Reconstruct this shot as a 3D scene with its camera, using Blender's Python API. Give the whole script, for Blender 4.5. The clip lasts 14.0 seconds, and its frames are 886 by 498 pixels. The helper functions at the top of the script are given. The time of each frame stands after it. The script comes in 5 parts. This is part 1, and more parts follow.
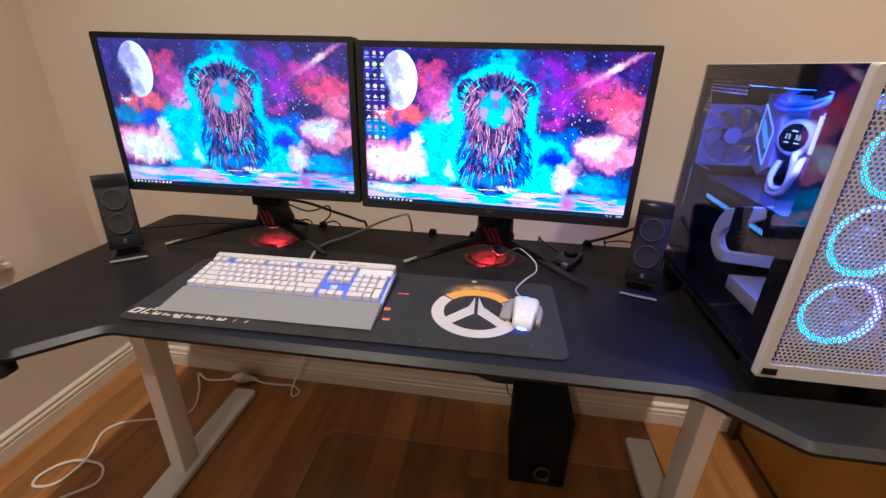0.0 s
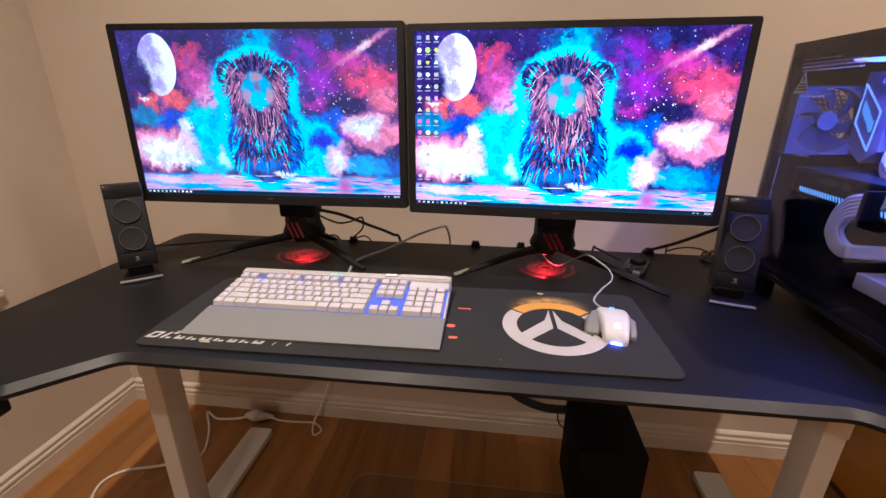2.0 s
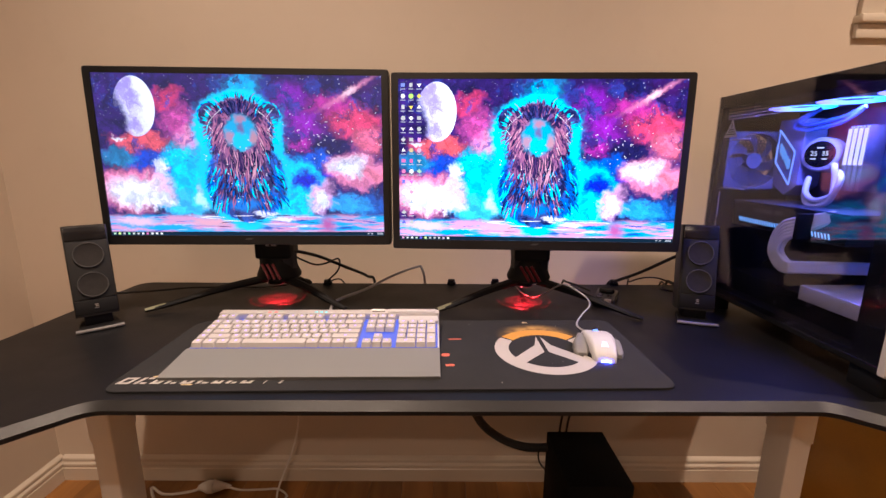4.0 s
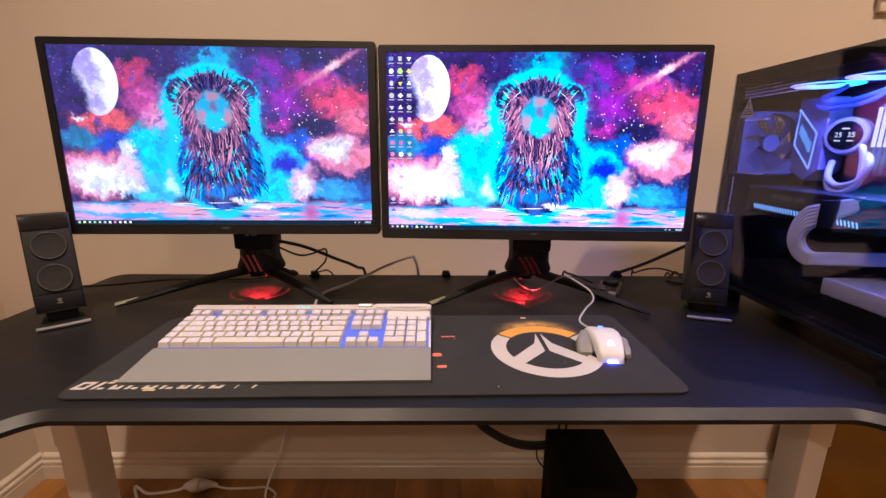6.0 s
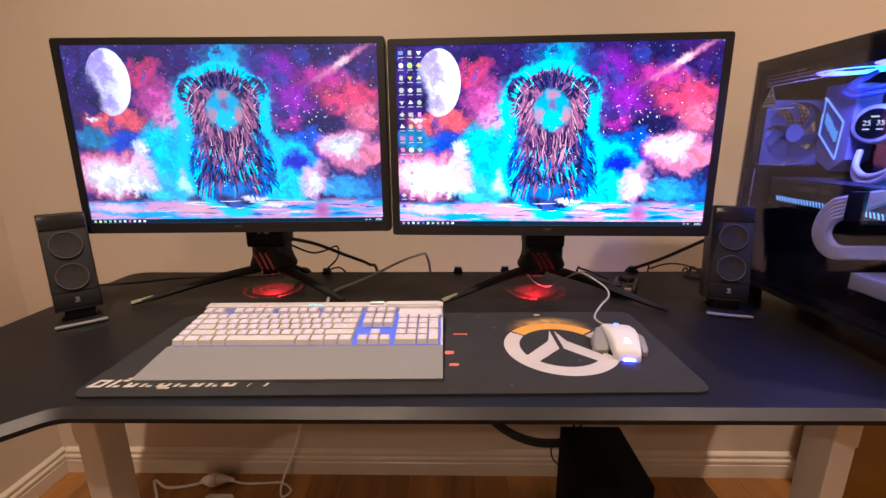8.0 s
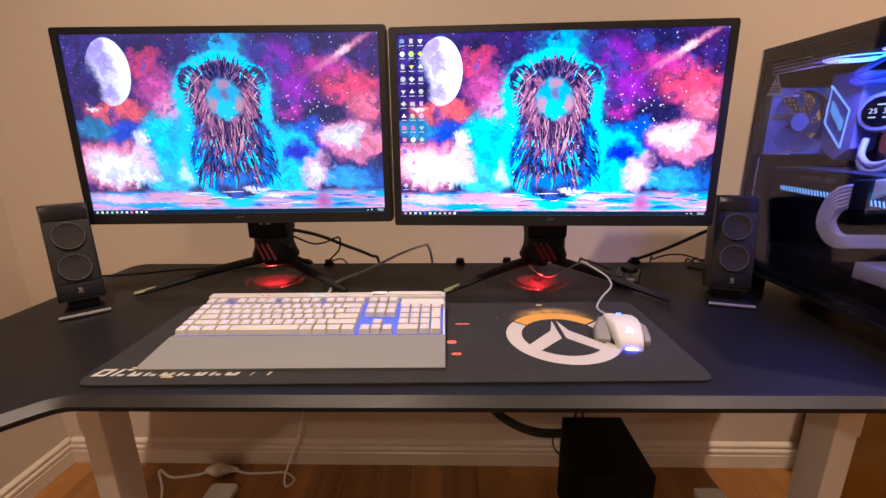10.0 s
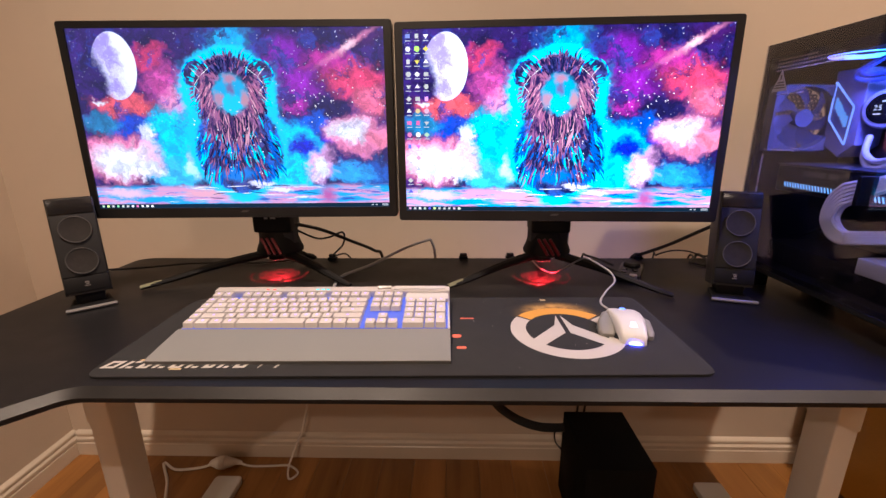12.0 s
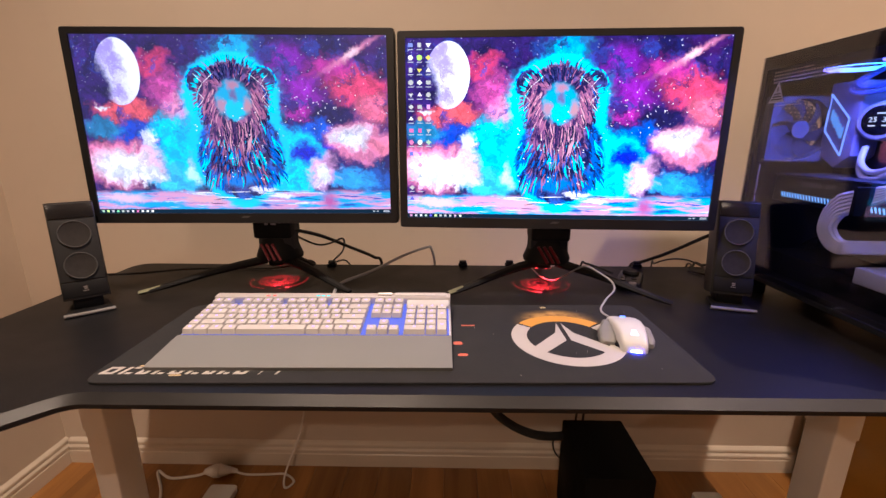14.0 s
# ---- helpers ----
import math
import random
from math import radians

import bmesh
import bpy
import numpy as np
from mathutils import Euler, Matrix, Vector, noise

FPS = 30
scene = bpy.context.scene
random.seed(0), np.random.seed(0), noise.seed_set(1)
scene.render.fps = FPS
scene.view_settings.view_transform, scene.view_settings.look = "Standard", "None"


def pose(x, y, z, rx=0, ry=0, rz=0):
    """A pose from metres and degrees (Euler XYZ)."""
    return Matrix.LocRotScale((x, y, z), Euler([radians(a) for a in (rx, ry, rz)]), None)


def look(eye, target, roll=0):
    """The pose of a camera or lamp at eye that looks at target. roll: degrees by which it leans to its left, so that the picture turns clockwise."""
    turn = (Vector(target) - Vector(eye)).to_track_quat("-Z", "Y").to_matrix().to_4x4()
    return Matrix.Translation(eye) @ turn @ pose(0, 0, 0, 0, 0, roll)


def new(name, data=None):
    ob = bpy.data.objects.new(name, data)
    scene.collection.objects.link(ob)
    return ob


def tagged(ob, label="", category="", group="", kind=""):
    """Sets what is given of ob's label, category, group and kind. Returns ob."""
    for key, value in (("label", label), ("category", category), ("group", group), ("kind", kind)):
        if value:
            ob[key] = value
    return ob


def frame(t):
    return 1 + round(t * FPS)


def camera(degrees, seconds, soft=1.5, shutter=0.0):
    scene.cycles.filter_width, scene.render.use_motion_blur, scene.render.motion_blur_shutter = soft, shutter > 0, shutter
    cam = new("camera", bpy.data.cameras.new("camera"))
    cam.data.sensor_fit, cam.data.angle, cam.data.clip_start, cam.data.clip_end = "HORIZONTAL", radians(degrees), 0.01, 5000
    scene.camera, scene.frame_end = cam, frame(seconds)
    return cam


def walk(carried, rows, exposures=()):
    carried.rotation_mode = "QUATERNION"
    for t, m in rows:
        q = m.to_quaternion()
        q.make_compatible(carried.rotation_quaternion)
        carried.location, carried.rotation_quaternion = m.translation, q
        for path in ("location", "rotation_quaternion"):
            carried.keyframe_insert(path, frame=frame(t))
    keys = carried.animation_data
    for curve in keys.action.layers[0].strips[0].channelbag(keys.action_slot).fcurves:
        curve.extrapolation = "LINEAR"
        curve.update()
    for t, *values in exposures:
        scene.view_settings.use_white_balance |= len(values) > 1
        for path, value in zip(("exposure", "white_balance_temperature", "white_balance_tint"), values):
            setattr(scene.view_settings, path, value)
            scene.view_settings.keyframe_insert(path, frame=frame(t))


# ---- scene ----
cam = camera(92.5, 14.0)
PATH = [
    (0, (0.008, 0.024, 1.23), (-0.234, 1.842, 0.432), 1.5),
    (0.5, (-0.032, 0.054, 1.225), (-0.294, 1.87, 0.429), 1.5),
    (1, (-0.109, 0.092, 1.217), (-0.379, 1.908, 0.425), 1.5),
    (1.5, (-0.129, 0.118, 1.21), (-0.385, 1.929, 0.402), 1.3),
    (2, (-0.143, 0.103, 1.136), (-0.372, 1.975, 0.47), 0.3),
    (2.5, (-0.206, 0.065, 1.104), (-0.381, 2.013, 0.685), -0.8),
    (3, (-0.228, 0.029, 1.097), (-0.294, 1.989, 0.705), -0.4),
    (5.5, (-0.206, 0.132, 1.092), (-0.177, 2.079, 0.636), 0.6),
    (6, (-0.209, 0.133, 1.083), (-0.191, 2.078, 0.62), 0.4),
    (6.5, (-0.205, 0.139, 1.08), (-0.208, 2.084, 0.613), 0.2),
    (7, (-0.205, 0.141, 1.081), (-0.227, 2.085, 0.609), -0.1),
    (7.5, (-0.206, 0.143, 1.082), (-0.241, 2.085, 0.606), -0.3),
    (10, (-0.208, 0.143, 1.075), (-0.257, 2.076, 0.564), -0.6),
    (10.5, (-0.209, 0.141, 1.073), (-0.258, 2.072, 0.555), -0.5),
    (11, (-0.212, 0.14, 1.072), (-0.262, 2.07, 0.547), -0.4),
    (11.5, (-0.214, 0.139, 1.076), (-0.266, 2.066, 0.543), -0.5),
    (12, (-0.216, 0.138, 1.074), (-0.267, 2.066, 0.545), -0.4),
    (12.5, (-0.221, 0.139, 1.073), (-0.268, 2.068, 0.546), -0.1),
    (13, (-0.223, 0.14, 1.076), (-0.264, 2.069, 0.55), 0.1),
    (13.5, (-0.223, 0.136, 1.074), (-0.263, 2.071, 0.568), 0.1),
    (14, (-0.225, 0.136, 1.074), (-0.259, 2.073, 0.578), 0.1),
]
walk(cam, [(t, look(eye, target, roll)) for t, eye, target, roll in PATH], [(0, 0.08, 5050, 0), (1.7, 0.0, 5100, 2), (2.5, 0.0, 6050, 11), (14, 0.0, 6050, 11)])

# ---- light ----
world = bpy.data.worlds.new("night_room")
scene.world = world
world.use_nodes = True
world.node_tree.nodes["Background"].inputs[0].default_value = (1.0, 0.78, 0.55, 1)
world.node_tree.nodes["Background"].inputs[1].default_value = 0.012


def lamp(name, kind, m, power, colour, size=0.1, **more):
    data = bpy.data.lights.new(name, kind)
    data.energy, data.color = power, colour
    if kind == "AREA":
        data.shape, data.size = "DISK", size
    else:
        data.shadow_soft_size = size
    for key, value in more.items():
        if key == "spread":
            data.spread = value
        if key == "spot":
            data.spot_size, data.spot_blend = radians(value), 0.3
    ob = new(name, data)
    ob.matrix_world = m
    return ob


WARM = (1.0, 0.728, 0.525)
for lx, power, behind in ((-0.68, 23, 20), (1.05, 23, 1), (2.95, 22, 3)):
    lamp("downlight", "AREA", look((lx, 0.42, 2.54), (lx, 0.43, 0)), power, WARM, 0.06, spread=radians(125))
    lamp("downlight", "AREA", look((lx, -1.70, 2.54), (lx, -1.69, 0)), behind, WARM, 0.10)

# ---- materials ----


class G:
    """A small writer of shader nodes."""

    def __init__(self, name):
        self.m = bpy.data.materials.new(name)
        self.m.use_nodes = True
        self.t = self.m.node_tree
        self.out = self.t.nodes["Material Output"]
        self.p = self.t.nodes["Principled BSDF"]

    def node(self, kind, ins=(), **attrs):
        n = self.t.nodes.new(kind)
        for k, v in attrs.items():
            if k == "op":
                n.operation = v
            elif k == "blend":
                n.blend_type = v
            elif k == "interp":
                n.interpolation_type = v
            elif k == "dims":
                n.noise_dimensions = v
            elif k == "feature":
                n.feature = v
            elif k == "data":
                n.data_type = v
        for k, v in dict(ins).items():
            self.put(n.inputs[k], v)
        return n

    def put(self, socket, v):
        if isinstance(v, bpy.types.NodeSocket):
            self.t.links.new(v, socket)
        elif isinstance(v, (tuple, list)) and len(v) == 3 and socket.type == "RGBA":
            socket.default_value = (*v, 1)
        else:
            socket.default_value = v

    def math(self, op, a, b=0.0, c=0.0):
        return self.node("ShaderNodeMath", {0: a, 1: b, 2: c}, op=op).outputs[0]

    def vec(self, op, a, b=(0, 0, 0)):
        n = self.node("ShaderNodeVectorMath", {0: a, 1: b}, op=op)
        return n.outputs["Value"] if op in ("LENGTH", "DISTANCE", "DOT_PRODUCT") else n.outputs[0]

    def noise(self, vec, scale, detail=4.0, rough=0.55, colour=False):
        n = self.node("ShaderNodeTexNoise", {"Vector": vec, "Scale": scale, "Detail": detail, "Roughness": rough})
        return n.outputs["Color" if colour else "Fac"]

    def ramp(self, v, a, b, lo=0.0, hi=1.0, interp="SMOOTHSTEP"):
        n = self.node("ShaderNodeMapRange", {0: v, 1: a, 2: b, 3: lo, 4: hi}, interp=interp)
        return n.outputs[0]

    def mix(self, f, a, b, blend="MIX"):
        n = self.node("ShaderNodeMix", {}, data="RGBA", blend=blend)
        self.put(n.inputs[0], f), self.put(n.inputs[6], a), self.put(n.inputs[7], b)
        return n.outputs[2]

    def coord(self, which="Object"):
        return self.t.nodes.new("ShaderNodeTexCoord").outputs[which]

    def bump(self, height, strength, dist=0.001):
        n = self.node("ShaderNodeBump", {"Height": height, "Strength": strength, "Distance": dist})
        self.t.links.new(n.outputs[0], self.p.inputs["Normal"])


def mat(name, col, rough=0.5, metal=0.0, var=0.15, scale=8.0, bump=0.1, bscale=300.0, emit=None, power=0.0, rand=0.0, coat=0.0, spec=0.5):
    g = G(name)
    c = g.coord()
    big, fine = g.noise(c, scale), g.noise(c, bscale, 3)
    f = g.math("ADD", g.math("MULTIPLY", big, 0.7), g.math("MULTIPLY", fine, 0.3))
    f = g.ramp(f, 0.3, 0.7, interp="LINEAR")
    dark, light = [tuple(min(1, x * k) for x in col) for k in (1 - var, 1 + var)]
    colour = g.mix(f, dark, light)
    if rand:
        info = g.t.nodes.new("ShaderNodeObjectInfo").outputs["Random"]
        k = g.ramp(info, 0, 1, 1 - rand, 1 + rand * 0.6, "LINEAR")
        hsv = g.node("ShaderNodeHueSaturation", {"Value": k, "Color": colour})
        colour = hsv.outputs[0]
    g.put(g.p.inputs["Base Color"], colour)
    g.put(g.p.inputs["Roughness"], g.ramp(big, 0.25, 0.75, max(0.02, rough * 0.88), min(1, rough * 1.12), "LINEAR"))
    g.p.inputs["Metallic"].default_value = metal
    g.p.inputs["Specular IOR Level"].default_value = spec
    if coat:
        g.p.inputs["Coat Weight"].default_value = coat
        g.p.inputs["Coat Roughness"].default_value = 0.08
    if emit:
        g.p.inputs["Emission Color"].default_value = (*emit, 1)
        g.p.inputs["Emission Strength"].default_value = power
    if bump:
        g.bump(fine, bump)
    return g.m


def glow(name, col, power):
    g = G(name)
    e = g.node("ShaderNodeEmission", {"Color": col, "Strength": power})
    g.t.links.new(e.outputs[0], g.out.inputs[0])
    return g.m


def pane(name, tint, gloss, least=0.008):
    """Clear sheet: lets light through and mirrors a little."""
    g = G(name)
    facing = g.node("ShaderNodeLayerWeight", {"Blend": 0.5}).outputs["Facing"]
    fres = g.math("MULTIPLY_ADD", g.math("POWER", facing, 4.0), gloss, least)
    a = g.node("ShaderNodeBsdfTransparent", {"Color": tint}).outputs[0]
    b = g.node("ShaderNodeBsdfGlossy", {"Color": (1, 1, 1), "Roughness": 0.03}).outputs[0]
    n = g.node("ShaderNodeMixShader", {0: fres, 1: a, 2: b})
    g.t.links.new(n.outputs[0], g.out.inputs[0])
    return g.m


def wood_floor():
    g = G("stained_floorboard")
    c = g.coord()
    info = g.t.nodes.new("ShaderNodeObjectInfo").outputs["Random"]
    shift = g.vec("ADD", g.vec("MULTIPLY", c, (9, 0.9, 1)), g.node("ShaderNodeCombineXYZ", {0: g.math("MULTIPLY", info, 31.0), 1: g.math("MULTIPLY", info, 17.0)}).outputs[0])
    warp = g.vec("ADD", shift, g.vec("MULTIPLY", g.noise(shift, 1.4, 3, 0.5, True), (0.9, 0.9, 0)))
    grain = g.noise(warp, 2.2, 6, 0.55)
    fine = g.noise(g.vec("MULTIPLY", c, (160, 7, 1)), 1.0, 4)
    col = g.mix(g.ramp(grain, 0.25, 0.75), (0.25, 0.105, 0.025), (0.41, 0.190, 0.050))
    col = g.mix(g.math("MULTIPLY", fine, 0.22), col, (0.10, 0.035, 0.010))
    hsv = g.node("ShaderNodeHueSaturation", {"Value": g.ramp(info, 0, 1, 0.76, 1.18, "LINEAR"), "Color": col})
    g.put(g.p.inputs["Base Color"], hsv.outputs[0])
    g.put(g.p.inputs["Roughness"], g.ramp(grain, 0.2, 0.8, 0.26, 0.42))
    g.bump(fine, 0.12)
    return g.m


def desk_black():
    g = G("black_carbon_laminate")
    c = g.coord()
    w = g.node("ShaderNodeTexChecker", {"Vector": c, "Scale": 260.0}).outputs["Fac"]
    big = g.noise(c, 5.0, 5)
    col = g.mix(g.math("MULTIPLY", w, 0.5), (0.006, 0.006, 0.007), (0.010, 0.010, 0.011))
    col = g.mix(g.ramp(big, 0.55, 0.8), col, (0.013, 0.0125, 0.012))
    g.put(g.p.inputs["Base Color"], col)
    g.put(g.p.inputs["Roughness"], g.ramp(big, 0.25, 0.75, 0.40, 0.54))
    g.p.inputs["Specular IOR Level"].default_value = 0.23
    g.bump(g.math("ADD", g.math("MULTIPLY", w, 0.4), g.noise(c, 900.0, 2)), 0.12)
    return g.m


def plaster():
    g = G("painted_plaster")
    c = g.coord()
    big, mid, fine = g.noise(c, 1.3, 4), g.noise(c, 14.0, 4), g.noise(c, 420.0, 3)
    col = g.mix(g.ramp(big, 0.3, 0.7), (0.555, 0.470, 0.378), (0.595, 0.507, 0.408))
    col = g.mix(g.math("MULTIPLY", g.ramp(mid, 0.55, 0.8), 0.25), col, (0.505, 0.425, 0.338))
    g.put(g.p.inputs["Base Color"], col)
    g.put(g.p.inputs["Roughness"], g.ramp(mid, 0.2, 0.8, 0.62, 0.8))
    g.bump(g.math("ADD", fine, g.math("MULTIPLY", mid, 0.7)), 0.12)
    return g.m


WALL, FLOORWOOD, DESK = plaster(), wood_floor(), desk_black()
TRIM = mat("white_gloss_trim", (0.65, 0.575, 0.47), 0.32, var=0.05, bump=0.03)
CEIL = mat("ceiling_white", (0.8, 0.78, 0.74), 0.9, var=0.03)
STEEL = mat("white_powder_coat", (0.74, 0.745, 0.72), 0.42, var=0.05, bump=0.08, bscale=700)
PLASTIC = mat("black_plastic", (0.010, 0.010, 0.011), 0.40, var=0.25, bump=0.05, bscale=600)
MATTE = mat("matte_black_plastic", (0.005, 0.005, 0.0055), 0.6, var=0.25, bump=0.08, bscale=800, spec=0.25)
GLOSSY = mat("gloss_black", (0.008, 0.008, 0.009), 0.12, var=0.2, bump=0.0)
# Bevel: lighter than the desktop, with the sheen of the lamps put in.
EDGE = mat("sheen_black_edge", (0.013, 0.012, 0.0115), 0.45, var=0.25, scale=20, spec=0.24)
CONE = mat("speaker_cone", (0.030, 0.027, 0.025), 0.75, var=0.3, scale=60, spec=0.2)
RIM = mat("speaker_ring", (0.10, 0.098, 0.095), 0.42, metal=0.3, var=0.2)
SILVER = mat("brushed_silver", (0.45, 0.44, 0.42), 0.32, metal=0.8, var=0.2, scale=30)
GREYREST = mat("grey_rubber_rest", (0.185, 0.188, 0.183), 0.75, var=0.06, bump=0.25, bscale=900)
KEYCAP = mat("white_keycap", (0.56, 0.53, 0.505), 0.42, var=0.04, rand=0.05, bump=0.03)
WHITEPL = mat("white_plastic", (0.60, 0.585, 0.57), 0.30, var=0.04, bump=0.03)
CLOTH = mat("grey_black_cloth_mat", (0.024, 0.024, 0.025), 0.9, var=0.3, scale=14, bump=0.3, bscale=1400, spec=0.25)
PRINT = mat("printed_offwhite", (0.43, 0.40, 0.37), 0.85, var=0.08, bump=0.2, bscale=1400)
ORANGE = mat("printed_orange", (0.60, 0.29, 0.045), 0.85, var=0.12, bump=0.2, bscale=1400)
GOLDMIST = mat("printed_gold_mist", (0.50, 0.38, 0.20), 0.85, var=0.5, scale=30, bump=0.2, bscale=1400)


def mist(name, centre, r0, r1):
    """Gold haze printed on the cloth above the emblem's arc, thinning outwards."""
    g = G(name)
    c = g.coord()
    d = g.vec("SUBTRACT", c, (*centre, 0))
    r = g.vec("LENGTH", g.vec("MULTIPLY", d, (1, 1, 0)))
    x = g.math("ABSOLUTE", g.node("ShaderNodeSeparateXYZ", {0: d}).outputs[0])
    f = g.math("MULTIPLY", g.ramp(r, r1, r0), g.ramp(x, r0 * 0.95, 0.0))
    f = g.math("MULTIPLY", f, g.ramp(g.noise(c, 60.0, 5), 0.3, 0.65, 0.35, 1.0))
    g.put(g.p.inputs["Base Color"], g.mix(f, (0.024, 0.024, 0.025), (0.62, 0.36, 0.11)))
    g.p.inputs["Roughness"].default_value = 0.9
    g.p.inputs["Specular IOR Level"].default_value = 0.25
    return g.m


CORAL = mat("printed_coral", (0.55, 0.13, 0.08), 0.85, var=0.15, bump=0.2, bscale=1400)
RUBBER = mat("black_cable_rubber", (0.012, 0.012, 0.012), 0.5, var=0.2)
WHITECABLE = mat("white_cable", (0.72, 0.68, 0.62), 0.45, var=0.05)
GREYCABLE = mat("grey_braided_cable", (0.32, 0.32, 0.33), 0.6, var=0.3, bscale=1500, bump=0.4)
CABINET = mat("amber_wood_veneer", (0.38, 0.19, 0.014), 0.45, var=0.2, scale=5)
DARKWOOD = mat("dark_wood_tone", (0.06, 0.03, 0.012), 0.5, var=0.2)
CASEWHITE = mat("white_painted_steel", (0.60, 0.585, 0.56), 0.38, var=0.04, bump=0.05, bscale=700)
CASEGREY = mat("grey_steel", (0.11, 0.11, 0.135), 0.55, var=0.2)
CASEDARK = mat("dark_steel", (0.022, 0.022, 0.03), 0.5, var=0.2)
BOARD = mat("dark_circuit_board", (0.018, 0.018, 0.03), 0.45, var=0.5, scale=90)
FANGREY = mat("smoky_fan_blade", (0.15, 0.16, 0.22), 0.4, var=0.2)
# Ribs: the red of the stand lamp is put into the copper.
COPPER = mat("red_lit_copper_rib", (0.20, 0.012, 0.02), 0.35, metal=0.3, var=0.2)
TUBEWHITE = mat("white_sleeving", (0.72, 0.71, 0.73), 0.4, var=0.06, bump=0.3, bscale=1600)
GLASS = pane("smoked_tempered_glass", (0.76, 0.76, 0.82), 0.35, 0.055)
CLEAR = pane("clear_plastic_sheet", (0.93, 0.92, 0.90), 0.5)
LED_VIOLET = glow("violet_led", (0.18, 0.30, 1.0), 2.6)
LED_ICE = glow("ice_white_led", (0.5, 0.5, 1.0), 3.0)
LED_STRIP = glow("strip_led", (0.20, 0.48, 1.0), 2.2)
LED_TINT = glow("white_digits", (0.8, 0.9, 1.0), 2.2)
LEGEND = mat("lit_violet_legend", (0.4, 0.35, 0.7), 0.5, emit=(0.45, 0.3, 1.0), power=0.8)

# ---- mesh tools ----


def box(bm, x0, x1, y0, y1, z0, z1, bev=0.0, seg=2):
    vs = [bm.verts.new((x, y, z)) for x in (x0, x1) for y in (y0, y1) for z in (z0, z1)]
    fs = [bm.faces.new([vs[i] for i in f]) for f in ((0, 1, 3, 2), (4, 6, 7, 5), (0, 4, 5, 1), (2, 3, 7, 6), (0, 2, 6, 4), (1, 5, 7, 3))]
    if bev:
        es = list({e for f in fs for e in f.edges})
        bmesh.ops.bevel(bm, geom=es, offset=bev, segments=seg, profile=0.5, affect="EDGES")
    return bm


def prism(bm, pts, z0, z1, bev=0.0, seg=2, only_top=False):
    """A flat outline (counter-clockwise, x y) raised from z0 to z1."""
    lo = [bm.verts.new((x, y, z0)) for x, y in pts]
    hi = [bm.verts.new((x, y, z1)) for x, y in pts]
    n = len(pts)
    bot, top = bm.faces.new(lo[::-1]), bm.faces.new(hi)
    for i in range(n):
        bm.faces.new((lo[i], lo[(i + 1) % n], hi[(i + 1) % n], hi[i]))
    if bev:
        es = list(top.edges) + ([] if only_top else list(bot.edges))
        bmesh.ops.bevel(bm, geom=es, offset=bev, segments=seg, profile=0.5, affect="EDGES")
    return bm


def rounded(pts, r, n=5):
    """Round the corners of an outline by the radius r (a number or one a corner)."""
    out, k = [], len(pts)
    for i, p in enumerate(pts):
        p, a, b = Vector(p), Vector(pts[i - 1]), Vector(pts[(i + 1) % k])
        ri = r[i] if isinstance(r, (list, tuple)) else r
        if not ri:
            out.append(tuple(p))
            continue
        p0, p1 = p + (a - p).normalized() * ri, p + (b - p).normalized() * ri
        for j in range(n + 1):
            t = j / n
            out.append(tuple((1 - t) ** 2 * p0 + 2 * t * (1 - t) * p + t * t * p1))
    return out


def rect(x0, x1, y0, y1):
    return [(x0, y0), (x1, y0), (x1, y1), (x0, y1)]


def rod(bm, p0, p1, r0, r1=None, seg=16, caps=True):
    p0, p1 = Vector(p0), Vector(p1)
    r1 = r0 if r1 is None else r1
    m = Matrix.Translation((p0 + p1) / 2) @ (p1 - p0).to_track_quat("Z", "Y").to_matrix().to_4x4()
    bmesh.ops.create_cone(bm, cap_ends=caps, segments=seg, radius1=r0, radius2=r1, depth=(p1 - p0).length, matrix=m)
    return bm


def curve_pts(pts, steps=8, closed=False):
    pts = [Vector(p) for p in pts]
    n, out = len(pts), []
    for i in range(n if closed else n - 1):
        a, b, c, d = [pts[k % n] if closed else pts[min(max(k, 0), n - 1)] for k in (i - 1, i, i + 1, i + 2)]
        for j in range(steps):
            t = j / steps
            out.append(0.5 * ((2 * b) + (c - a) * t + (2 * a - 5 * b + 4 * c - d) * t * t + (3 * b - a - 3 * c + d) * t ** 3))
    if not closed:
        out.append(pts[-1])
    return out


def sweep(bm, pts, r, seg=8, steps=8, closed=False, flat=1.0, smooth=True):
    """A round (or flattened) cord along the points. r: one radius, or a function of 0..1."""
    ps = curve_pts(pts, steps, closed) if smooth else [Vector(p) for p in pts]
    n, rings, side = len(ps), [], None
    for i, p in enumerate(ps):
        d = (ps[(i + 1) % n] - ps[i - 1]) if closed else (ps[min(i + 1, n - 1)] - ps[max(i - 1, 0)])
        d.normalize()
        if side is None:
            side = d.cross(Vector((0, 0, 1)))
            side = side if side.length > 0.05 else d.cross(Vector((0, 1, 0)))
        side = (side - d * side.dot(d)).normalized()
        up = side.cross(d)
        q = r(i / (n - 1)) if callable(r) else r
        rings.append([bm.verts.new(p + side * (q * math.cos(a)) + up * (q * flat * math.sin(a))) for a in [2 * math.pi * k / seg for k in range(seg)]])
    for i in range(n if closed else n - 1):
        a, b = rings[i], rings[(i + 1) % n]
        for k in range(seg):
            bm.faces.new((a[k], a[(k + 1) % seg], b[(k + 1) % seg], b[k]))
    if not closed:
        bm.faces.new(rings[0][::-1]), bm.faces.new(rings[-1])
    return bm


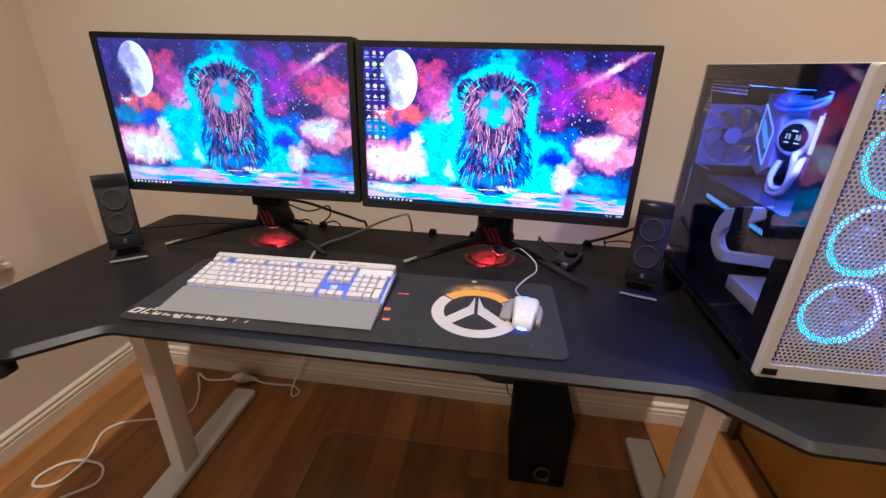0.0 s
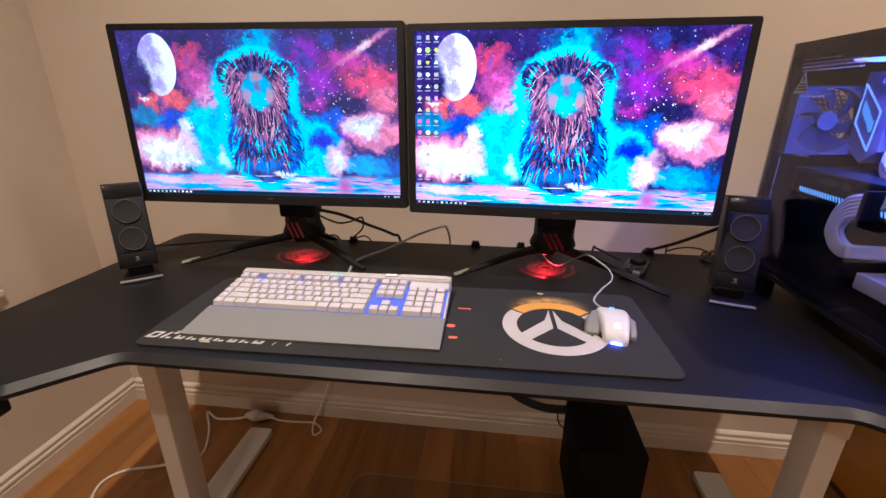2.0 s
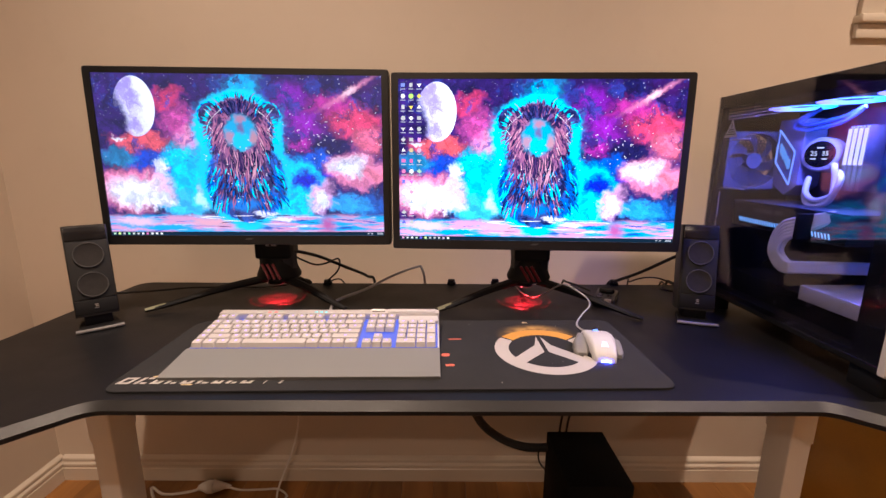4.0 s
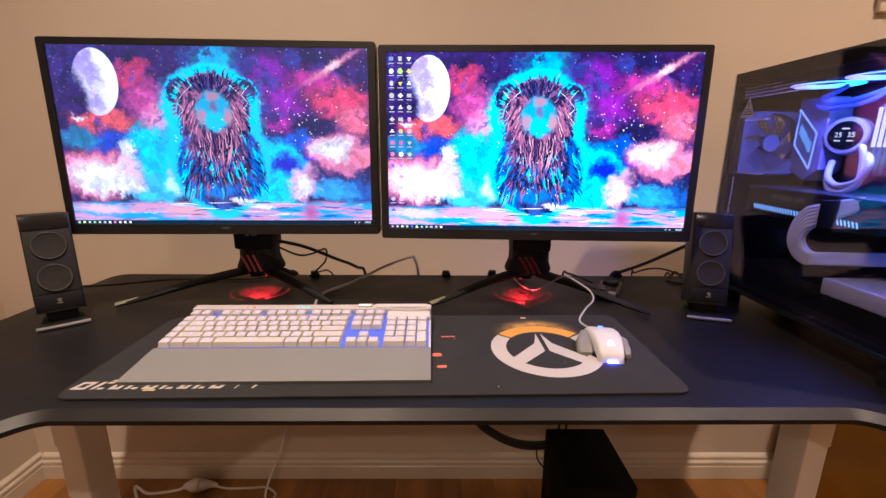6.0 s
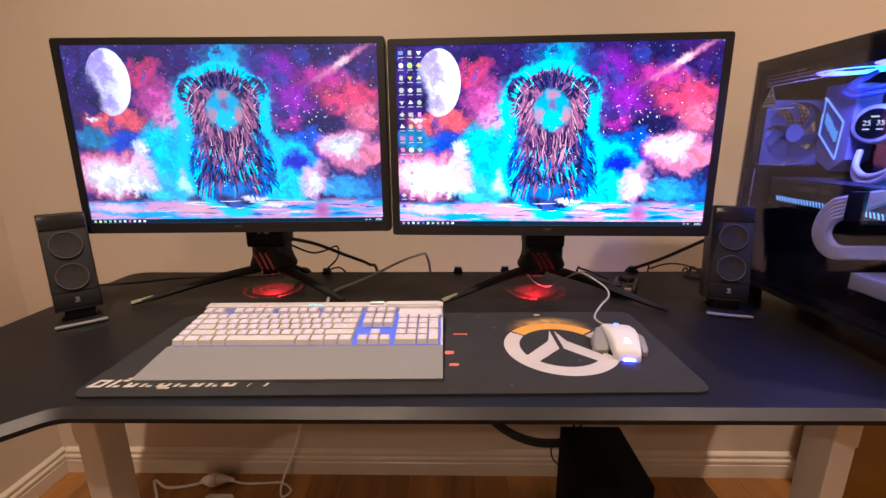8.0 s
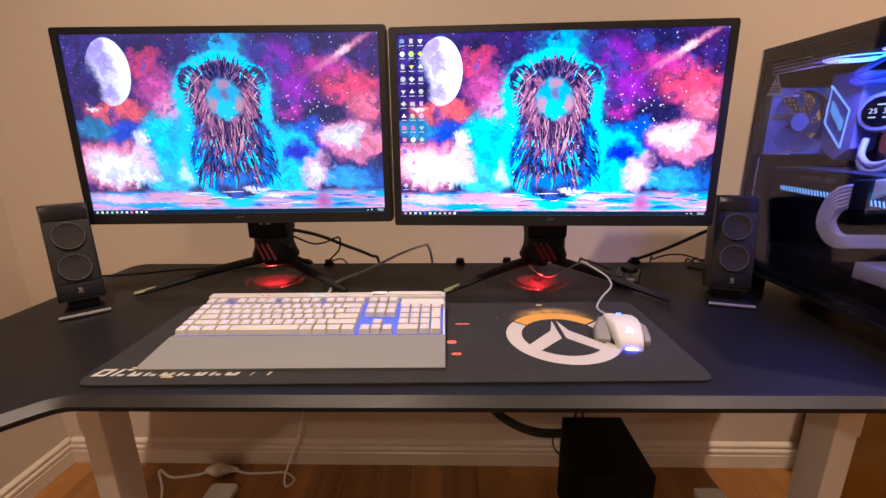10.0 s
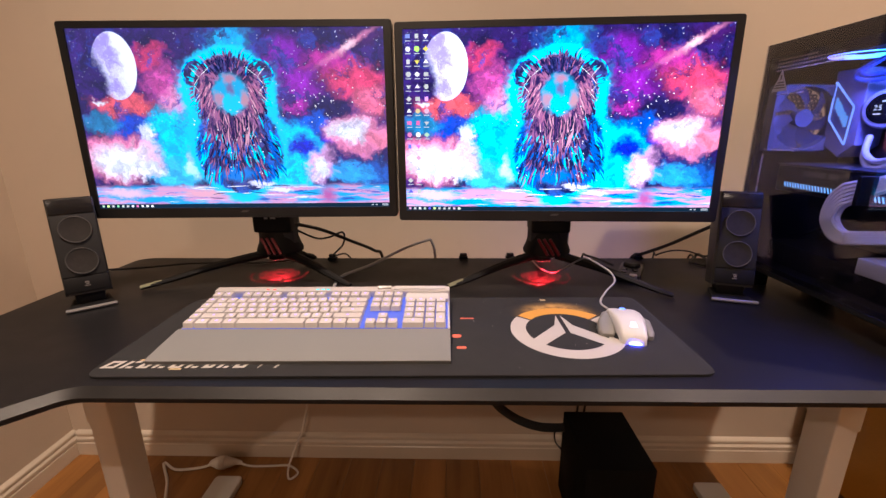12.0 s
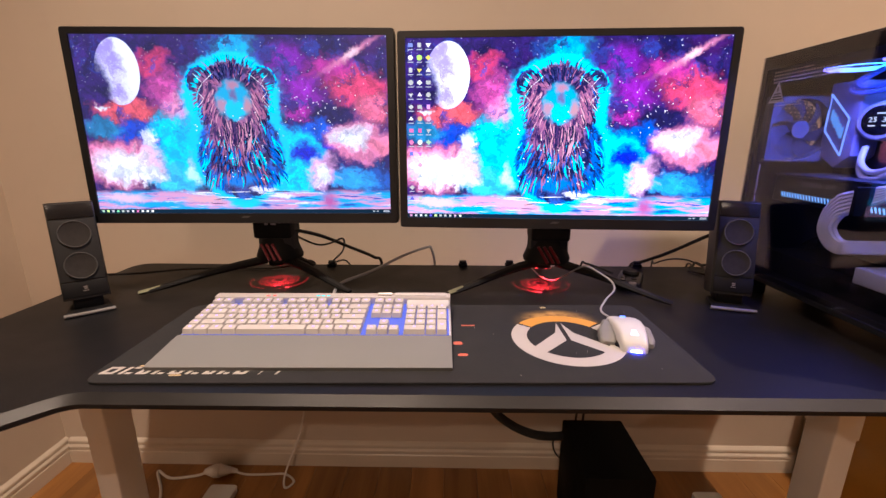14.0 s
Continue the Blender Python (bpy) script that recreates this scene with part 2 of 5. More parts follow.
def ring(bm, c, axis, r, w, seg=40, tube=8, flat=1.0):
    q = Vector(axis).to_track_quat("Z", "Y")
    pts = [Vector(c) + q @ Vector((r * math.cos(a), r * math.sin(a), 0)) for a in [2 * math.pi * k / seg for k in range(seg)]]
    return sweep(bm, pts, w, tube, closed=True, flat=flat, smooth=False)


def lathe(bm, prof, c, axis, seg=32):
    """Turn a profile of (radius, height) round an axis."""
    q, c, rings = Vector(axis).to_track_quat("Z", "Y"), Vector(c), []
    for r, h in prof:
        rings.append([bm.verts.new(c + q @ Vector((r * math.cos(a), r * math.sin(a), h))) for a in [2 * math.pi * k / seg for k in range(seg)]])
    for a, b in zip(rings, rings[1:]):
        for k in range(seg):
            bm.faces.new((a[k], a[(k + 1) % seg], b[(k + 1) % seg], b[k]))
    bm.faces.new(rings[0][::-1]), bm.faces.new(rings[-1])
    return bm


def finish(name, bm, material, smooth=30):
    bmesh.ops.recalc_face_normals(bm, faces=bm.faces)
    me = bpy.data.meshes.new(name)
    bm.to_mesh(me)
    bm.free()
    me.materials.append(material)
    if smooth:
        me.polygons.foreach_set("use_smooth", [True] * len(me.polygons))
        me.set_sharp_from_angle(angle=radians(smooth))
    return me


def part(name, bm, material, parent, label="", at=None):
    ob = new(name, finish(name, bm, material))
    ob.parent = parent
    if at is not None:
        ob.matrix_basis = at
    return tagged(ob, label) if label else ob


def thing(name, m, label, category, group="", kind=""):
    ob = new(name)
    ob.empty_display_size = 0.05
    ob.matrix_basis = m
    return tagged(ob, label, category, group, kind)


def solo(name, bm, material, label, category, kind="", m=None, group=""):
    ob = new(name, finish(name, bm, material))
    if m is not None:
        ob.matrix_basis = m
    return tagged(ob, label, category, group, kind)


B = bmesh.new

# ---- room ----
XL, YB, XR, YF, ZC = -1.537, 1.36, 4.2, -3.2, 2.56


def setting(name, bm, material, label, category):
    return solo(name, bm, material, label, category, "structure")


floor = setting("floor", box(B(), XL - 0.1, XR + 0.1, YF - 0.1, YB + 0.1, -0.12, -0.012), DARKWOOD, "dark stained timber floorboards", "floor")
# back wall with an opening for the window
WX0, WX1, WZ0, WZ1 = 1.0, 2.2, 1.50, 2.2
bm = B()
box(bm, XL - 0.1, WX0, YB, YB + 0.12, 0, ZC)
box(bm, WX1, XR + 0.1, YB, YB + 0.12, 0, ZC)
box(bm, WX0, WX1, YB, YB + 0.12, 0, WZ0)
box(bm, WX0, WX1, YB, YB + 0.12, WZ1, ZC)
setting("wall_north", bm, WALL, "cream painted plaster wall", "wall")
VY0, VY1, VZ0, VZ1 = -0.60, 0.945, 0.657, 1.95
bm = B()
box(bm, XL - 0.12, XL, YF, VY0, 0, ZC)
box(bm, XL - 0.12, XL, VY1, YB, 0, ZC)
box(bm, XL - 0.12, XL, VY0, VY1, 0, VZ0)
box(bm, XL - 0.12, XL, VY0, VY1, VZ1, ZC)
setting("wall_west", bm, WALL, "cream painted plaster wall", "wall")
setting("wall_east", box(B(), XR, XR + 0.12, YF, YB, 0, ZC), WALL, "cream painted plaster wall", "wall")
setting("wall_south", box(B(), XL - 0.12, XR + 0.12, YF - 0.12, YF, 0, ZC), WALL, "cream painted plaster wall", "wall")
setting("ceiling", box(B(), XL - 0.12, XR + 0.12, YF - 0.12, YB + 0.12, ZC, ZC + 0.1), CEIL, "plain white ceiling", "ceiling")

# moulded skirting: profile of (depth from wall, height)
SKIRT = [(0, 0), (0.017, 0), (0.017, 0.046), (0.0145, 0.049), (0.0145, 0.052), (0.017, 0.055), (0.017, 0.063), (0.011, 0.069), (0.011, 0.073), (0.013, 0.077), (0.012, 0.082), (0.006, 0.088), (0, 0.090)]


def skirting(name, a, b, normal):
    bm = B()
    a, b, n = Vector((*a, 0)), Vector((*b, 0)), Vector((*normal, 0))
    rows = [[bm.verts.new(p + n * d + Vector((0, 0, h))) for d, h in SKIRT] for p in (a, b)]
    k = len(SKIRT)
    for i in range(k):
        bm.faces.new((rows[0][i], rows[0][(i + 1) % k], rows[1][(i + 1) % k], rows[1][i]))
    bm.faces.new(rows[0]), bm.faces.new(rows[1][::-1])
    return setting(name, bm, TRIM, "glossy cream moulded skirting board", "baseboard")


skirting("baseboard", (XL + 0.0171, YB), (XR, YB), (0, -1))
skirting("baseboard", (XL, YF), (XL, YB), (1, 0))

win = thing("window_1", pose(0, 0, 0), "white painted window with a deep sill", "window", kind="structure")
bm = B()
for x0, x1, z0, z1 in ((WX0, WX0 + 0.05, WZ0, WZ1), (WX1 - 0.05, WX1, WZ0, WZ1), (WX0 + 0.05, WX1 - 0.05, WZ0, WZ0 + 0.05), (WX0 + 0.05, WX1 - 0.05, WZ1 - 0.05, WZ1)):
    box(bm, x0, x1, YB + 0.03, YB + 0.08, z0, z1, 0.004)
part("window_frame", bm, TRIM, win)
part("window_sill", box(B(), WX0 - 0.066, WX1 + 0.066, YB - 0.030, YB + 0.03, WZ0 - 0.024, WZ0 - 0.002, 0.005), TRIM, win)
part("apron", box(B(), WX0 - 0.062, WX1 + 0.062, YB - 0.014, YB - 0.0005, WZ0 - 0.062, WZ0 - 0.025, 0.003), TRIM, win)
part("architrave", box(B(), WX0 - 0.060, WX0 - 0.001, YB - 0.016, YB - 0.0005, WZ0 - 0.001, WZ1 + 0.06, 0.003), TRIM, win)
part("pane", box(B(), WX0 + 0.045, WX1 - 0.045, YB + 0.05, YB + 0.056, WZ0 + 0.045, WZ1 - 0.045), GLOSSY, win, "dark night window glass")
win = thing("window_2", pose(0, 0, 0), "white painted window with a low sill", "window", kind="structure")
bm = B()
for y0, y1, z0, z1 in ((VY0, VY0 + 0.05, VZ0, VZ1), (VY1 - 0.05, VY1, VZ0, VZ1), (VY0 + 0.05, VY1 - 0.05, VZ0, VZ0 + 0.05), (VY0 + 0.05, VY1 - 0.05, VZ1 - 0.05, VZ1)):
    box(bm, XL - 0.08, XL - 0.03, y0, y1, z0, z1, 0.004)
part("window_frame", bm, TRIM, win)
part("window_sill", box(B(), XL - 0.03, XL + 0.040, VY0 - 0.07, VY1 + 0.07, VZ0 - 0.022, VZ0 - 0.002, 0.004), TRIM, win)
part("apron", box(B(), XL, XL + 0.016, VY0 - 0.04, VY1 + 0.10, VZ0 - 0.060, VZ0 - 0.040, 0.004), TRIM, win)
part("pane", box(B(), XL - 0.056, XL - 0.050, VY0 + 0.045, VY1 - 0.045, VZ0 + 0.045, VZ1 - 0.045), GLOSSY, win, "dark night window glass")

# ---- desk ----
DZ = 0.74
desk = thing("standing_desk", pose(0, 0, 0), "black carbon-look standing desk with white steel legs", "desk")
OUT = [(-1.105, 0.521), (-0.836, 0.521), (-0.737, 0.626), (0.364, 0.631), (0.480, 0.538), (0.745, 0.538), (0.745, 1.274), (-1.105, 1.274)]


def inset(pts, d):
    """An outline moved inwards by d."""
    n, out = len(pts), []
    for i, p in enumerate(pts):
        a, b = Vector(pts[i - 1]), Vector(pts[(i + 1) % n])
        t = (b - a).normalized()
        out.append((p[0] - t.y * d, p[1] + t.x * d))
    return out


rim = rounded(OUT, [0.03, 0.012, 0.02, 0.02, 0.012, 0.03, 0.06, 0.06], 7)
bm = B()
levels = [[bm.verts.new((x, y, z)) for x, y in pts] for pts, z in ((inset(rim, 0.004), DZ - 0.019), (rim, DZ - 0.016), (rim, DZ - 0.0095), (inset(rim, 0.0145), DZ))]
k = len(rim)
for li, (a, b) in enumerate(zip(levels, levels[1:])):
    for i in range(k):
        f = bm.faces.new((a[i], a[(i + 1) % k], b[(i + 1) % k], b[i]))
        f.material_index = 1 if li == 2 else 0
bm.faces.new(levels[0][::-1]), bm.faces.new(levels[-1])
top = part("desktop", bm, DESK, desk, "black carbon-look laminate top with bevelled edge")
top.data.set_sharp_from_angle(angle=radians(12))
top.data.materials.append(EDGE)


def desk_leg(xc, xf):
    part("foot", prism(B(), rounded(rect(xf - 0.042, xf + 0.042, 0.60, 1.228), 0.012, 3), 0.006, 0.03, 0.003), STEEL, desk)
    part("column", prism(B(), rounded(rect(xc - 0.0225, xc + 0.0225, 0.846, 0.914), 0.004, 3), 0.03, 0.52), STEEL, desk)
    part("upper_column", prism(B(), rounded(rect(xc - 0.0245, xc + 0.0245, 0.843, 0.917), 0.005, 3), 0.52, 0.69), STEEL, desk)
    part("top_bracket", box(B(), xc - 0.035, xc + 0.035, 0.66, 1.20, 0.69, DZ - 0.0195, 0.003), STEEL, desk)
    for y in (0.63, 1.20):
        part("levelling_pad", rod(B(), (xf, y, 0), (xf, y, 0.007), 0.018), MATTE, desk)


desk_leg(-0.923, -0.927)
desk_leg(0.535, 0.562)
for y in (0.80, 0.95):
    part("crossbar", box(B(), -0.885, 0.495, y - 0.012, y + 0.012, 0.695, DZ - 0.0195, 0.002), STEEL, desk)
hook = thing("desk_control", pose(-0.885, 0.535, DZ - 0.019), "black plastic height control under the desk corner", "control panel")
part("housing", box(B(), -0.06, 0.032, -0.022, 0.012, -0.034, 0, 0.006, 3), PLASTIC, hook)
part("button_panel", box(B(), -0.052, 0.024, -0.0235, -0.0215, -0.028, -0.008, 0.002), GLOSSY, hook, "glossy black button panel")


def cable_clip(x, y, rz=0):
    c = thing("cable_clip", pose(x, y, DZ, 0, 0, rz), "small black plastic cable clip at the desk edge", "cable clip", "cable clips on the desk")
    part("base", box(B(), -0.012, 0.012, -0.009, 0.009, 0, 0.007, 0.002), MATTE, c)
    part("clasp", box(B(), -0.010, 0.010, -0.006, 0.007, 0.0072, 0.0155, 0.003), PLASTIC, c)


for x, y in ((-0.19, 1.254), (-0.062, 1.258), (-0.548, 1.245)):
    cable_clip(x, y)
cable_clip(0.285, 1.258, -8)

# ---- desk mat ----
MATM = pose(-0.295, 0.8115, DZ, 0, 0, 1.2)
MW, MD = 0.902, 0.291
pad = thing("desk_mat", MATM, "long black cloth desk mat with a round printed emblem", "desk mat")
part("cloth", prism(B(), rounded(rect(-MW / 2, MW / 2, -MD / 2, MD / 2), 0.022, 5), 0, 0.004, 0.0012), CLOTH, pad)
PZ = 0.0043


def flat(bm, pts, z=PZ):
    bm.faces.new([bm.verts.new((x, y, z)) for x, y in pts])
    return bm


def arc_band(bm, c, r0, r1, a0, a1, n=40, z=PZ):
    pts = [[(c[0] + r * math.cos(radians(a0 + (a1 - a0) * i / n)), c[1] + r * math.sin(radians(a0 + (a1 - a0) * i / n))) for i in range(n + 1)] for r in (r0, r1)]
    vs = [[bm.verts.new((x, y, z)) for x, y in row] for row in pts]
    for i in range(n):
        bm.faces.new((vs[0][i], vs[1][i], vs[1][i + 1], vs[0][i + 1]))
    return bm


EC, ER = (0.273, -0.007), 0.0955
part("emblem_ring", arc_band(B(), EC, 0.069, ER, 143, 397), PRINT, pad, "off-white printed ring")
part("emblem_arc", arc_band(B(), EC, 0.069, ER, 40, 140), ORANGE, pad, "orange printed arc")
for s in (1, -1):
    flat(bm := B(), [(EC[0] + s * x, EC[1] + y) for x, y in ((0.004, 0.062), (0.016, 0.020), (0.066, -0.035), (0.050, -0.054), (0.004, -0.009))], PZ + 0.0002)
    part("emblem_blade", bm, PRINT, pad, "off-white printed blades")
part("emblem_mist", arc_band(B(), EC, ER + 0.0005, 0.134, 35, 145, 40, PZ - 0.0001), mist("gold_mist_print", EC, ER, 0.132), pad, "gold printed haze")
for x, y, w, h in ((0.104, 0.044, 0.013, 0.0025), (0.083, -0.026, 0.008, 0.006), (0.09, -0.066, 0.008, 0.004)):
    part("printed_mark", flat(B(), rounded(rect(x - w, x + w, y - h, y + h), h * 0.9, 3)), CORAL, pad, "coral printed dash")
# the lettering along the front edge, as plain bars
x = -0.444


def letter_bar(x, w, k):
    """One printed mark: plain slanted bars in a block of its width."""
    bm, y0, y1, t = B(), -0.1235, -0.1035, 0.0048
    lean = 0.35

    def slab(a, b, lo, hi):
        flat(bm, [(x + a + (lo - y0) * lean, lo), (x + b + (lo - y0) * lean, lo), (x + b + (hi - y0) * lean, hi), (x + a + (hi - y0) * lean, hi)])

    slab(0, t * 1.2, y0, y1)
    if k % 2 == 0:
        slab(w - t * 1.2, w, y0, y1)
        slab(t * 1.2, w - t * 1.2, y0, y0 + t), slab(t * 1.2, w - t * 1.2, y1 - t, y1)
    else:
        slab(t * 1.9, w, y0, y0 + t), slab(t * 1.9, w, y1 - t, y1)
    part("printed_bar", bm, PRINT, pad)


for k, w in enumerate((0.021, 0.018, 0.016, 0.017, 0.018, 0.018, 0.015, 0.016, 0.018)):
    letter_bar(x, w, k)
    x += w + 0.007
x += 0.012
for w in (0.002, 0.004):
    part("printed_bar", flat(B(), [(x, -0.124), (x + w, -0.124), (x + w + 0.006, -0.108), (x + 0.006, -0.108)]), PRINT, pad)
    x += w + 0.022
for x, y, w, h in ((-0.388, -0.1005, 0.010, 0.002), (-0.33, -0.1265, 0.009, 0.002), (-0.30, 0.10, 0.014, 0.003), (0.262, 0.13, 0.006, 0.004)):
    part("printed_glint", flat(B(), rounded(rect(x - w, x + w, y - h, y + h), h * 0.9, 3), PZ + 0.0001), GOLDMIST, pad)

rs = random.Random(3)
bm = B()
for k in range(26):
    x, y, r = rs.uniform(0.06, 0.43), rs.uniform(-0.135, 0.13), rs.uniform(0.0004, 0.0010)
    flat(bm, [(x - r, y - r * 0.6), (x + r, y - r * 0.6), (x + r * 0.7, y + r * 0.6), (x - r * 0.8, y + r * 0.5)], PZ + 0.0003)
tagged(part("dust_speck", bm, PRINT, pad, "pale dust specks"), kind="stuff")

# ---- monitors ----


def wallpaper(name, power, pale):
    """Screen picture: space clouds in blue, cyan, pink and white, with a pale disc and a dark rounded form."""
    g = G(name)
    uv = g.coord("UV")
    p = g.vec("MULTIPLY", uv, (1.778, 1.0, 1.0))

    def drift(scale, detail):
        return g.vec("SUBTRACT", g.noise(p, scale, detail, 0.6, True), (0.5, 0.5, 0.5))

    w1, w2, w3 = drift(3.6, 4), drift(10.0, 5), drift(32.0, 4)
    q = g.vec("ADD", p, g.vec("ADD", g.vec("MULTIPLY", w1, (0.17, 0.17, 0)), g.vec("ADD", g.vec("MULTIPLY", w2, (0.15, 0.15, 0)), g.vec("MULTIPLY", w3, (0.07, 0.07, 0)))))
    near_p = g.vec("ADD", p, g.vec("ADD", g.vec("MULTIPLY", w2, (0.05, 0.05, 0)), g.vec("MULTIPLY", w3, (0.05, 0.05, 0))))
    fine = g.noise(q, 9.0, 6, 0.65)

    def blob(base, u, v, ru, rv, colour, soft=0.9, amount=1.0, src=None):
        d = g.vec("MULTIPLY", g.vec("SUBTRACT", q if src is None else src, (u * 1.778, v, 0)), (1 / (ru * 1.778), 1 / rv, 0))
        return g.mix(g.ramp(g.vec("LENGTH", d), 1.0, 1.0 - soft, 0, amount), base, colour)

    def many(base, rows, src=None):
        for u, v, ru, rv, col, soft in rows:
            base = blob(base, u, v, ru, rv, col, soft, 1.0, src)
        return base

    NAVY, DEEP, CYAN, WHITE = (0.012, 0.010, 0.075), (0.0, 0.02, 0.62), (0.0, 0.68, 1.0), (1.0, 0.94, 1.0)
    c = g.mix(g.ramp(fine, 0.35, 0.65), (0.010, 0.008, 0.060), (0.045, 0.014, 0.16))
    c = many(c, (
        (0.25, 0.86, 0.075, 0.085, (0.62, 0.04, 0.13), 0.7), (0.28, 0.72, 0.085, 0.12, (0.72, 0.08, 0.34), 0.7),
        (0.14, 0.60, 0.13, 0.085, (0.86, 0.10, 0.12), 0.5), (0.32, 0.62, 0.08, 0.10, (0.90, 0.28, 0.46), 0.7),
        (0.68, 0.86, 0.10, 0.15, (0.24, 0.012, 0.36), 0.8), (0.72, 0.70, 0.10, 0.15, (0.34, 0.015, 0.42), 0.7),
        (0.82, 0.82, 0.12, 0.09, (0.55, 0.03, 0.28), 0.8), (0.91, 0.73, 0.13, 0.13, (0.88, 0.06, 0.16), 0.6),
        (0.96, 0.62, 0.09, 0.10, (0.95, 0.16, 0.26), 0.7), (0.70, 0.61, 0.07, 0.05, (0.62, 0.03, 0.42), 0.8),
        (0.95, 0.95, 0.12, 0.08, (0.05, 0.008, 0.10), 0.8), (0.82, 0.60, 0.10, 0.07, NAVY, 0.7),
        (0.17, 0.49, 0.13, 0.085, (0.0, 0.06, 0.55), 0.6), (0.06, 0.50, 0.09, 0.07, (0.02, 0.22, 0.42), 0.7),
        (0.74, 0.50, 0.13, 0.08, (0.0, 0.10, 0.60), 0.6), (0.96, 0.20, 0.12, 0.13, (0.01, 0.10, 0.42), 0.6),
        (0.30, 0.40, 0.15, 0.22, CYAN, 0.35), (0.27, 0.20, 0.10, 0.12, (0.05, 0.60, 0.95), 0.5), (0.67, 0.30, 0.13, 0.26, CYAN, 0.3),
        (0.49, 0.66, 0.185, 0.31, (0.0, 0.58, 0.98), 0.4), (0.50, 0.93, 0.11, 0.12, (0.0, 0.46, 0.85), 0.7),
        (0.42, 0.97, 0.05, 0.06, (0.02, 0.05, 0.26), 0.8), (0.87, 0.20, 0.12, 0.09, (0.03, 0.40, 0.85), 0.6),
        (0.71, 0.36, 0.065, 0.10, DEEP, 0.6), (0.81, 0.40, 0.06, 0.07, DEEP, 0.6), (0.20, 0.43, 0.05, 0.06, DEEP, 0.6),
        (0.10, 0.30, 0.165, 0.17, (0.98, 0.22, 0.38), 0.45), (0.20, 0.44, 0.035, 0.085, (0.85, 0.80, 1.0), 0.6),
        (0.11, 0.29, 0.14, 0.13, (1.0, 0.72, 0.80), 0.5), (0.10, 0.27, 0.10, 0.10, WHITE, 0.6), (0.19, 0.22, 0.06, 0.07, WHITE, 0.6),
        (0.90, 0.43, 0.13, 0.15, (0.96, 0.24, 0.40), 0.45), (0.88, 0.45, 0.09, 0.10, (1.0, 0.80, 0.86), 0.6), (0.87, 0.44, 0.055, 0.065, WHITE, 0.7),
        (0.78, 0.24, 0.065, 0.13, (0.98, 0.42, 0.72), 0.5), (0.78, 0.22, 0.045, 0.09, WHITE, 0.6), (0.97, 0.40, 0.05, 0.06, (0.95, 0.22, 0.32), 0.6),
        (0.34, 0.27, 0.03, 0.10, (0.62, 0.93, 1.0), 0.8), (0.06, 0.62, 0.020, 0.03, WHITE, 0.9)))
    hv = g.node("ShaderNodeSeparateXYZ", {0: q}).outputs[1]
    veil = g.ramp(g.noise(g.vec("ADD", q, (3.7, 1.9, 0)), 5.2, 7, 0.7), 0.52, 0.60, 0, 0.85)
    c = g.mix(g.math("MULTIPLY", veil, g.ramp(hv, 0.42, 0.60, 0.18, 1.0)), c, g.mix(g.ramp(fine, 0.4, 0.6), (0.010, 0.010, 0.10), (0.03, 0.06, 0.36)))
    mott = g.ramp(g.noise(q, 15.0, 6, 0.72), 0.36, 0.64, 0.62, 1.25)
    c = g.vec("MULTIPLY", c, g.node("ShaderNodeCombineXYZ", {0: mott, 1: mott, 2: mott}).outputs[0])
    # water: streaks drawn out sideways
    stretch = g.vec("MULTIPLY", g.vec("ADD", p, g.vec("MULTIPLY", w2, (0.03, 0.03, 0))), (1.6, 15.0, 1.0))
    s1, s2 = g.noise(stretch, 1.9, 4), g.noise(g.vec("ADD", stretch, (7, 3, 0)), 2.6, 5, 0.65)
    water = g.mix(g.ramp(s1, 0.44, 0.56), (0.0, 0.40, 0.75), (0.80, 0.34, 0.52))
    water = g.mix(g.ramp(s2, 0.56, 0.66), water, (0.92, 0.86, 1.0))
    water = g.mix(g.ramp(s2, 0.44, 0.36), water, (0.01, 0.10, 0.45))
    water = many(water, ((0.79, 0.07, 0.045, 0.10, (0.55, 0.10, 0.32), 1.0), (0.37, 0.09, 0.10, 0.035, (0.90, 0.40, 0.46), 0.6), (0.10, 0.09, 0.10, 0.035, (0.92, 0.55, 0.62), 0.7), (0.50, 0.06, 0.07, 0.04, CYAN, 0.6)), near_p)
    vv = g.node("ShaderNodeSeparateXYZ", {0: g.vec("ADD", uv, g.vec("MULTIPLY", w2, (0, 0.04, 0)))}).outputs
    c = g.mix(g.ramp(vv[1], 0.145, 0.115), c, water)
    # pale disc, its one side lost in the dark
    pm = g.vec("ADD", p, g.vec("MULTIPLY", w2, (0.008, 0.008, 0)))
    face = g.mix(g.ramp(g.noise(q, 7.0, 6, 0.7), 0.40, 0.60), (0.42, 0.30, 0.66), (0.90, 0.80, 1.0))
    d = g.vec("MULTIPLY", g.vec("SUBTRACT", pm, (0.135 * 1.778, 0.805, 0)), (1 / 0.128, 1 / 0.182, 0))
    dx = g.node("ShaderNodeSeparateXYZ", {0: g.vec("ADD", d, g.vec("MULTIPLY", w2, (1.2, 1.2, 0)))}).outputs
    lit = g.math("ADD", dx[0], g.math("MULTIPLY", dx[1], 0.35))
    face = g.mix(g.ramp(lit, 0.05, 0.55), face, (1.0, 0.93, 1.0))
    c = g.mix(g.math("MULTIPLY", g.ramp(g.vec("LENGTH", d), 1.0, 0.97), g.ramp(lit, -0.95, -0.35)), c, face)
    # dark rounded form with streaks, rimmed in cyan
    fur = g.noise(g.vec("MULTIPLY", q, (15.0, 4.0, 1.0)), 2.2, 5, 0.65)
    dark = g.mix(g.ramp(fur, 0.44, 0.58), (0.006, 0.010, 0.06), (0.06, 0.06, 0.26))
